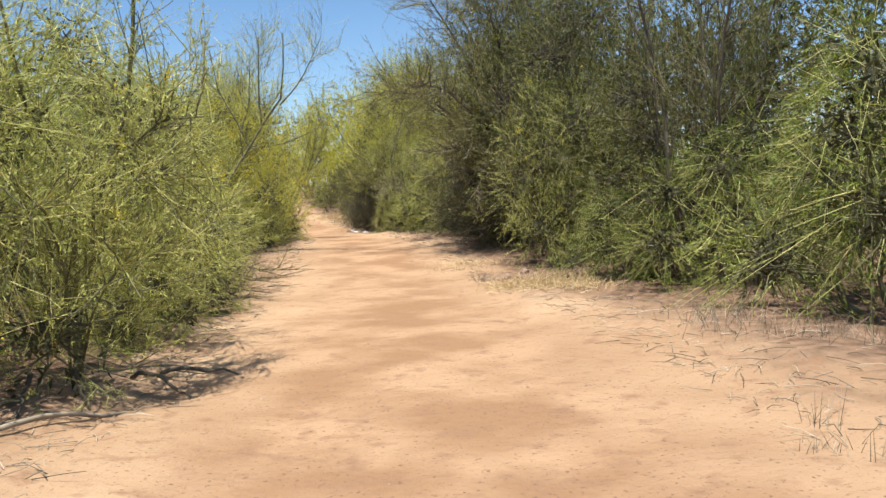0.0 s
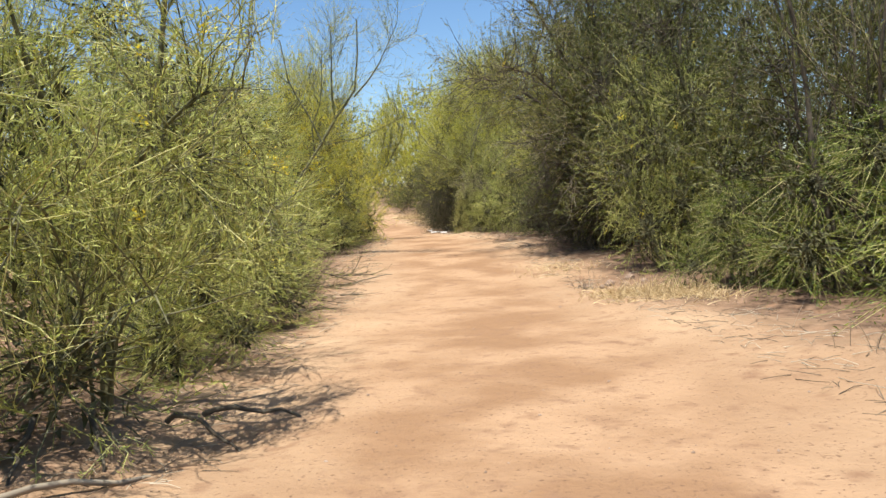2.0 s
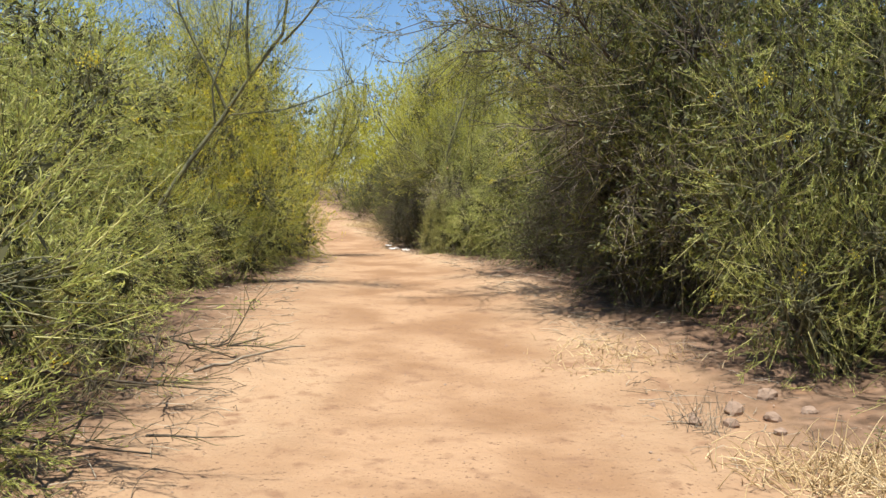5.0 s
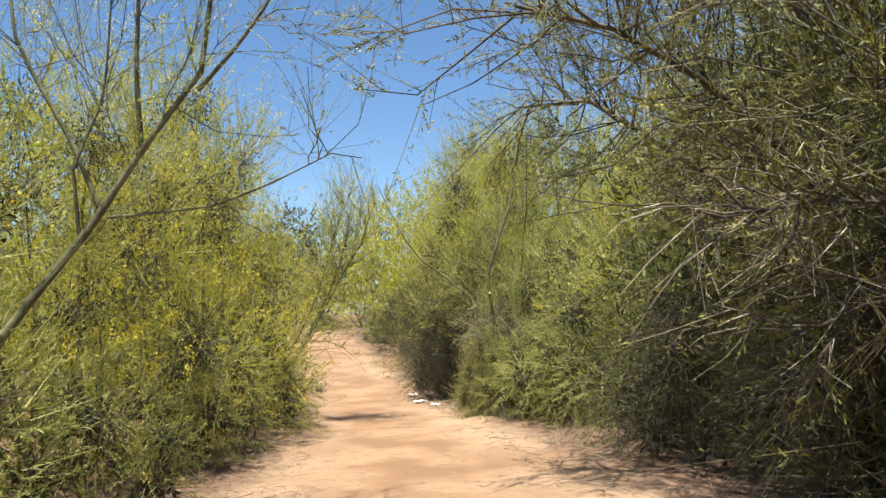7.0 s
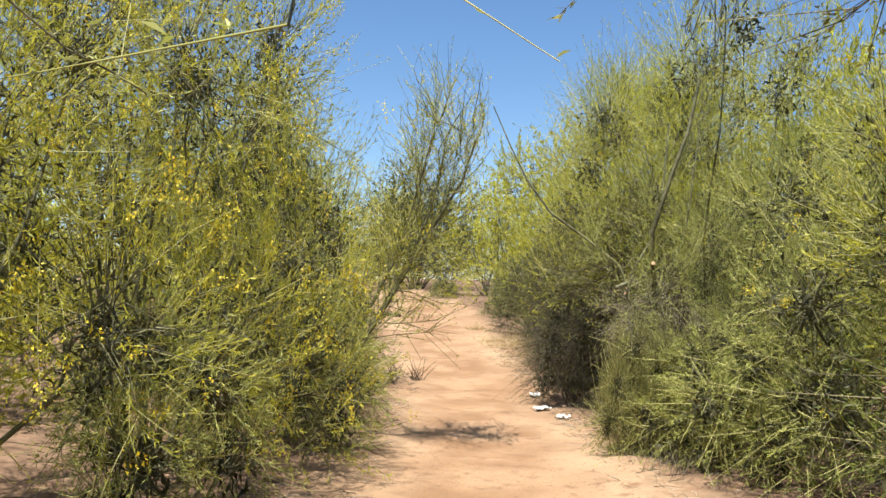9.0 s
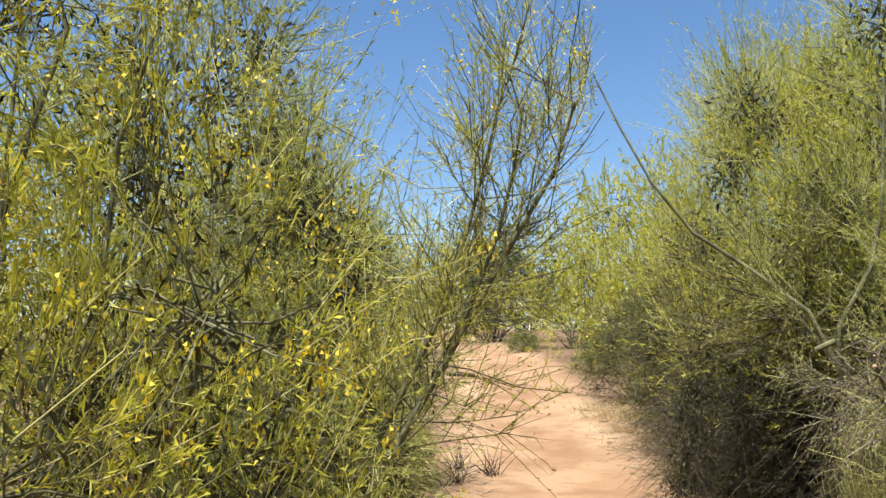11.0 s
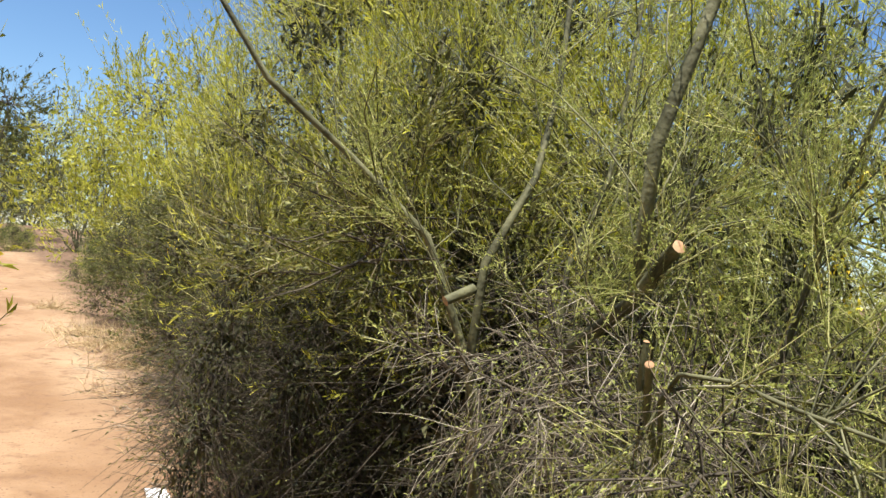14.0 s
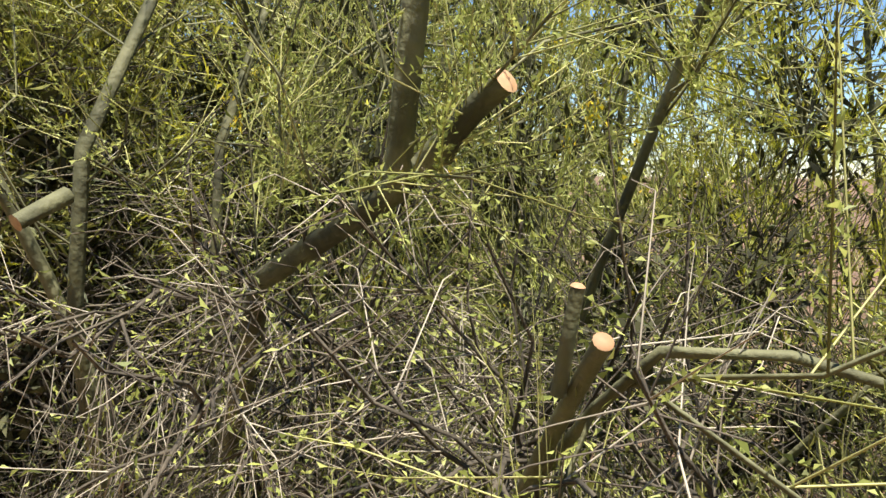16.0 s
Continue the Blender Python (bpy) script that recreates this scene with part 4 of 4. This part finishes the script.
# ---- things on the ground ----
def tuft(name, seed, x, y, count, height, spread, mat, lean=0.6, r=0.0022):
    """A clump of thin stalks."""
    rng = np.random.default_rng(seed)
    z = ground_z(x, y)
    base = np.stack([rng.normal(0, spread, count), rng.normal(0, spread, count), np.full(count, -0.02)], 1)
    way = unit(np.stack([rng.normal(0, lean, count), rng.normal(0, lean, count), np.ones(count)], 1))
    ln = rng.uniform(0.4, 1.0, (count, 1, 1)) * height
    t = np.linspace(0, 1, 4)[None, :, None]
    line = base[:, None] + way[:, None] * t * ln + np.array([0, 0, -0.35]) * t * t * ln * np.linalg.norm(way[:, :2], axis=1)[:, None, None]
    ob = new(name, mesh_of(name, *tubes(line, r, r * 0.3, 3, rng), mat))
    ob.matrix_basis = pose(x, y, z)
    return ob


for i, (x, y, count, height, spread) in enumerate([(1.25, 11.5, 620, 0.30, 0.28), (1.65, 11.2, 420, 0.28, 0.25), (1.0, 11.9, 160, 0.2, 0.2), (0.75, 14.7, 260, 0.16, 0.3), (0.35, 14.3, 150, 0.12, 0.2),
                                                   (-2.7, 36.0, 420, 0.55, 0.35), (-2.5, 35.0, 320, 0.45, 0.3), (-3.2, 37.4, 300, 0.45, 0.3), (-2.2, 33.6, 260, 0.3, 0.3), (-4.2, 39.8, 160, 0.4, 0.12), (-1.6, 31.6, 300, 0.22, 0.25), (-1.5, 32.6, 260, 0.25, 0.25)]):
    tagged(tuft("straw_clump", 100 + i, x, y, count, height, spread, STRAW, 1.1, 0.004), "dry golden straw clump lying on the sandy edge", "dry grass", "straw clumps", "stuff")
for i, (x, y, count, height, spread) in enumerate([(-0.75, 26.6, 60, 0.8, 0.12), (-0.9, 27.6, 70, 0.7, 0.15), (-0.55, 25.6, 50, 0.5, 0.12), (-0.35, 24.5, 60, 0.45, 0.15), (0.2, 22.6, 50, 0.4, 0.15), (0.75, 12.6, 50, 0.35, 0.08),
                                                   (1.39, 4.4, 16, 0.28, 0.05), (1.2, 4.05, 24, 0.14, 0.06), (1.5, 3.9, 30, 0.2, 0.1), (2.0, 7.2, 90, 0.3, 0.2), (2.3, 6.4, 90, 0.3, 0.25), (2.8, 6.2, 90, 0.3, 0.25)]):
    tagged(tuft("weed_clump", 140 + i, x, y, count, height, spread, DEAD, 0.4), "grey dry weed stalks standing in the sand", "weed", "dry weeds", "stuff")
for i, (x, y, height) in enumerate([(-4.05, 31.2, 0.55), (-4.3, 30.4, 0.5), (-4.5, 31.4, 0.6)]):
    tagged(tuft("dead_shrub", 160 + i, x, y, 26, height, 0.06, BARK, 0.7, 0.007), "small leafless brown shrub at the trail's edge", "shrub", "leafless shrubs", "stuff")


def stick(name, pts, r0, r1, mat, words, seed=0):
    rng = np.random.default_rng(seed)
    line = resample(pts, 8)
    line = line + np.array([0, 0, 1.0]) * np.array([ground_z(p[0], p[1]) for p in line])[:, None] + rng.normal(0, 0.012, line.shape)
    o = line[0].copy()
    ob = new(name, mesh_of(name, *tubes((line - o)[None], r0, r1, 7, rng), mat, True))
    ob.location = o
    return tagged(ob, words, "stick")


for i, (x0, y0, x1, y1, h) in enumerate([(-2.85, 6.5, -2.55, 5.95, 0.16), (-2.55, 6.75, -2.0, 6.45, 0.2), (-2.4, 6.95, -1.75, 6.9, 0.14), (-3.0, 6.2, -2.9, 5.7, 0.12)]):
    stick("exposed_root", [(x0, y0, 0.15), ((x0 * 2 + x1) / 3, (y0 * 2 + y1) / 3, h), ((x0 + 2 * x1) / 3, (y0 + 2 * y1) / 3, h * 0.6), (x1, y1, -0.03)], 0.019, 0.007, BARK,
          "dark bare root arching out of the washed sand bank", 200 + i)
stick("fallen_stick", [(-3.2, 5.0, 0.03), (-2.7, 5.4, 0.05), (-2.3, 5.9, 0.03)], 0.022, 0.012, DEAD, "grey fallen stick lying on the sand under the bush", 210)
stick("fallen_stick", [(-2.6, 13.9, 0.03), (-2.2, 14.3, 0.06), (-1.9, 14.5, 0.1)], 0.012, 0.006, DEAD, "thin bleached stick lying across the shaded sand", 211)
stick("fallen_stick", [(-1.35, 32.1, 0.06), (-1.0, 32.25, 0.05), (-0.6, 32.3, 0.06)], 0.02, 0.012, DEAD, "bleached dead stick lying in the shade", 212)
stick("fallen_stick", [(-7.9, 43.4, 0.06), (-7.4, 43.4, 0.06), (-7.1, 43.2, 0.05)], 0.07, 0.05, BARK, "dark weathered log lying beside the far trail", 213)


def lump(name, seed, x, y, size, mat, words, category, flat=0.7):
    """A rounded, uneven stone."""
    bm = bmesh.new()
    bmesh.ops.create_icosphere(bm, subdivisions=2, radius=1)
    off = seed * 3.7
    for v in bm.verts:
        d = 1 + 0.35 * noise.noise(v.co * 1.3 + Vector((off, 0, 0)))
        v.co = Vector((v.co.x * size * d, v.co.y * size * d * 0.8, v.co.z * size * d * flat))
    me = bpy.data.meshes.new(name)
    bm.to_mesh(me)
    bm.free()
    me.materials.append(mat)
    ob = new(name, me)
    ob.matrix_basis = pose(x, y, ground_z(x, y) + size * 0.25, 0, 0, seed * 47)
    return tagged(ob, words, category, "stones")


for i, (x, y, size) in enumerate([(1.1, 13.1, 0.11), (1.25, 12.85, 0.08), (0.95, 12.75, 0.07), (1.4, 13.3, 0.1), (0.8, 13.0, 0.05), (1.15, 12.5, 0.06), (1.5, 12.9, 0.07), (0.72, 12.7, 0.06), (0.62, 13.3, 0.04), (-1.45, 28.9, 0.05)]):
    lump("stone", 300 + i, x, y, size * 0.75, STONE, "pale brown stone half sunk in the sandy edge", "stone")


def scrap(seed, x, y, w, h):
    """A crumpled sheet of paper."""
    bm = bmesh.new()
    bmesh.ops.create_grid(bm, x_segments=7, y_segments=5, size=0.5)
    for v in bm.verts:
        k = noise.noise(Vector((v.co.x * 5, v.co.y * 5, seed)))
        v.co = Vector((v.co.x * w, v.co.y * h, 0.05 * k + 0.03))
    ext = bmesh.ops.solidify(bm, geom=bm.faces[:], thickness=0.002)
    me = bpy.data.meshes.new("paper_scrap")
    bm.to_mesh(me)
    bm.free()
    me.materials.append(PAPER)
    ob = new("paper_scrap", me)
    ob.matrix_basis = pose(x, y, ground_z(x, y) + 0.01, 0, 0, seed * 33)
    return tagged(ob, "crumpled white paper scrap lying on the sand", "litter", "paper scraps")


scrap(1, -1.72, 28.45, 0.22, 0.12), scrap(2, -1.42, 27.75, 0.16, 0.14), scrap(3, -1.92, 29.9, 0.24, 0.15)


def slab(seed, x, y, w, d, h, tilt, turn):
    """A broken piece of concrete with chipped edges."""
    bm = bmesh.new()
    bmesh.ops.create_cube(bm, size=1)
    bmesh.ops.subdivide_edges(bm, edges=bm.edges[:], cuts=4, use_grid_fill=True)
    for v in bm.verts:
        k = noise.noise_vector(Vector((v.co.x * 3, v.co.y * 3, v.co.z * 3 + seed)))
        v.co = Vector((v.co.x * w + k.x * 0.03, v.co.y * d + k.y * 0.03, v.co.z * h + k.z * 0.012))
    bmesh.ops.bevel(bm, geom=[e for e in bm.edges if e.calc_face_angle(0) > 0.8], offset=0.006, segments=1, affect="EDGES")
    me = bpy.data.meshes.new("concrete_slab")
    bm.to_mesh(me)
    bm.free()
    me.materials.append(CONCRETE)
    ob = new("concrete_slab", me)
    ob.matrix_basis = pose(x, y, ground_z(x, y) + h * 0.4 + 0.06, tilt, 4, turn)
    return tagged(ob, "broken grey concrete slab dumped under the dead branches", "concrete slab", "concrete slabs")


slab(1, -0.35, 29.0, 0.36, 0.3, 0.22, -18, 10), slab(2, 0.1, 28.9, 0.34, 0.3, 0.26, -8, -14), slab(3, 0.3, 28.1, 0.4, 0.3, 0.12, -12, 20)


def debris():
    """Fallen twigs and pebbles along the trail's edges."""
    rng = np.random.default_rng(400)
    n = 4200
    y = rng.uniform(1.5, 38, n)
    h = np.interp(y, SIDE_Y, HALF)
    side = np.where(rng.random(n) < 0.5, -1, 1)
    x = np.interp(y, TRAIL_Y, TRAIL_X) + side * h * (0.75 + np.abs(rng.normal(0, 0.45, n)))
    z = np.array([ground_z(a, b) for a, b in zip(x, y)]) + 0.006
    a = rng.uniform(0, 2 * np.pi, n)
    ln = rng.uniform(0.04, 0.28, n)
    end = np.stack([x + np.cos(a) * ln, y + np.sin(a) * ln, z + rng.uniform(0, 0.03, n)], 1)
    start = np.stack([x, y, z], 1)
    mid = (start + end) / 2 + rng.normal(0, 0.008, (n, 3)) + np.array([0, 0, 0.008])
    ob = new("twig_litter", mesh_of("twig_litter", *tubes(np.stack([start, mid, end], 1), np.full(n, 0.003), np.full(n, 0.0015), 3, rng), DEAD))
    tagged(ob, "fallen dry twigs scattered along the sandy trail edges", "twigs", kind="stuff")
    n = 1500
    y = rng.uniform(1.5, 30, n)
    h = np.interp(y, SIDE_Y, HALF)
    x = np.interp(y, TRAIL_Y, TRAIL_X) + h * rng.uniform(-1.5, 1.5, n)
    z = np.array([ground_z(a, b) for a, b in zip(x, y)])
    r = rng.exponential(0.0025, n) + 0.0025
    c = np.stack([x, y, z + r * 0.3], 1)
    base = np.array([(1, 0, 0), (0, 1, 0), (-1, 0, 0), (0, -1, 0), (0, 0, 0.8)])
    v = c[:, None] + base * (r[:, None, None] * rng.uniform(0.7, 1.3, (n, 5, 1)))
    k = np.arange(n)[:, None, None] * 5
    q = k + np.array([(0, 1, 4, 4), (1, 2, 4, 4), (2, 3, 4, 4), (3, 0, 4, 4)])
    vs, faces = v.reshape(-1, 3), q.reshape(-1, 4)[:, :3]
    me = bpy.data.meshes.new("pebbles")
    me.from_pydata([tuple(p) for p in vs], [], [tuple(int(i) for i in f) for f in faces])
    me.materials.append(STONE)
    tagged(new("pebbles", me), "small pebbles and clods scattered over the sandy trail", "pebbles", kind="stuff")


debris()
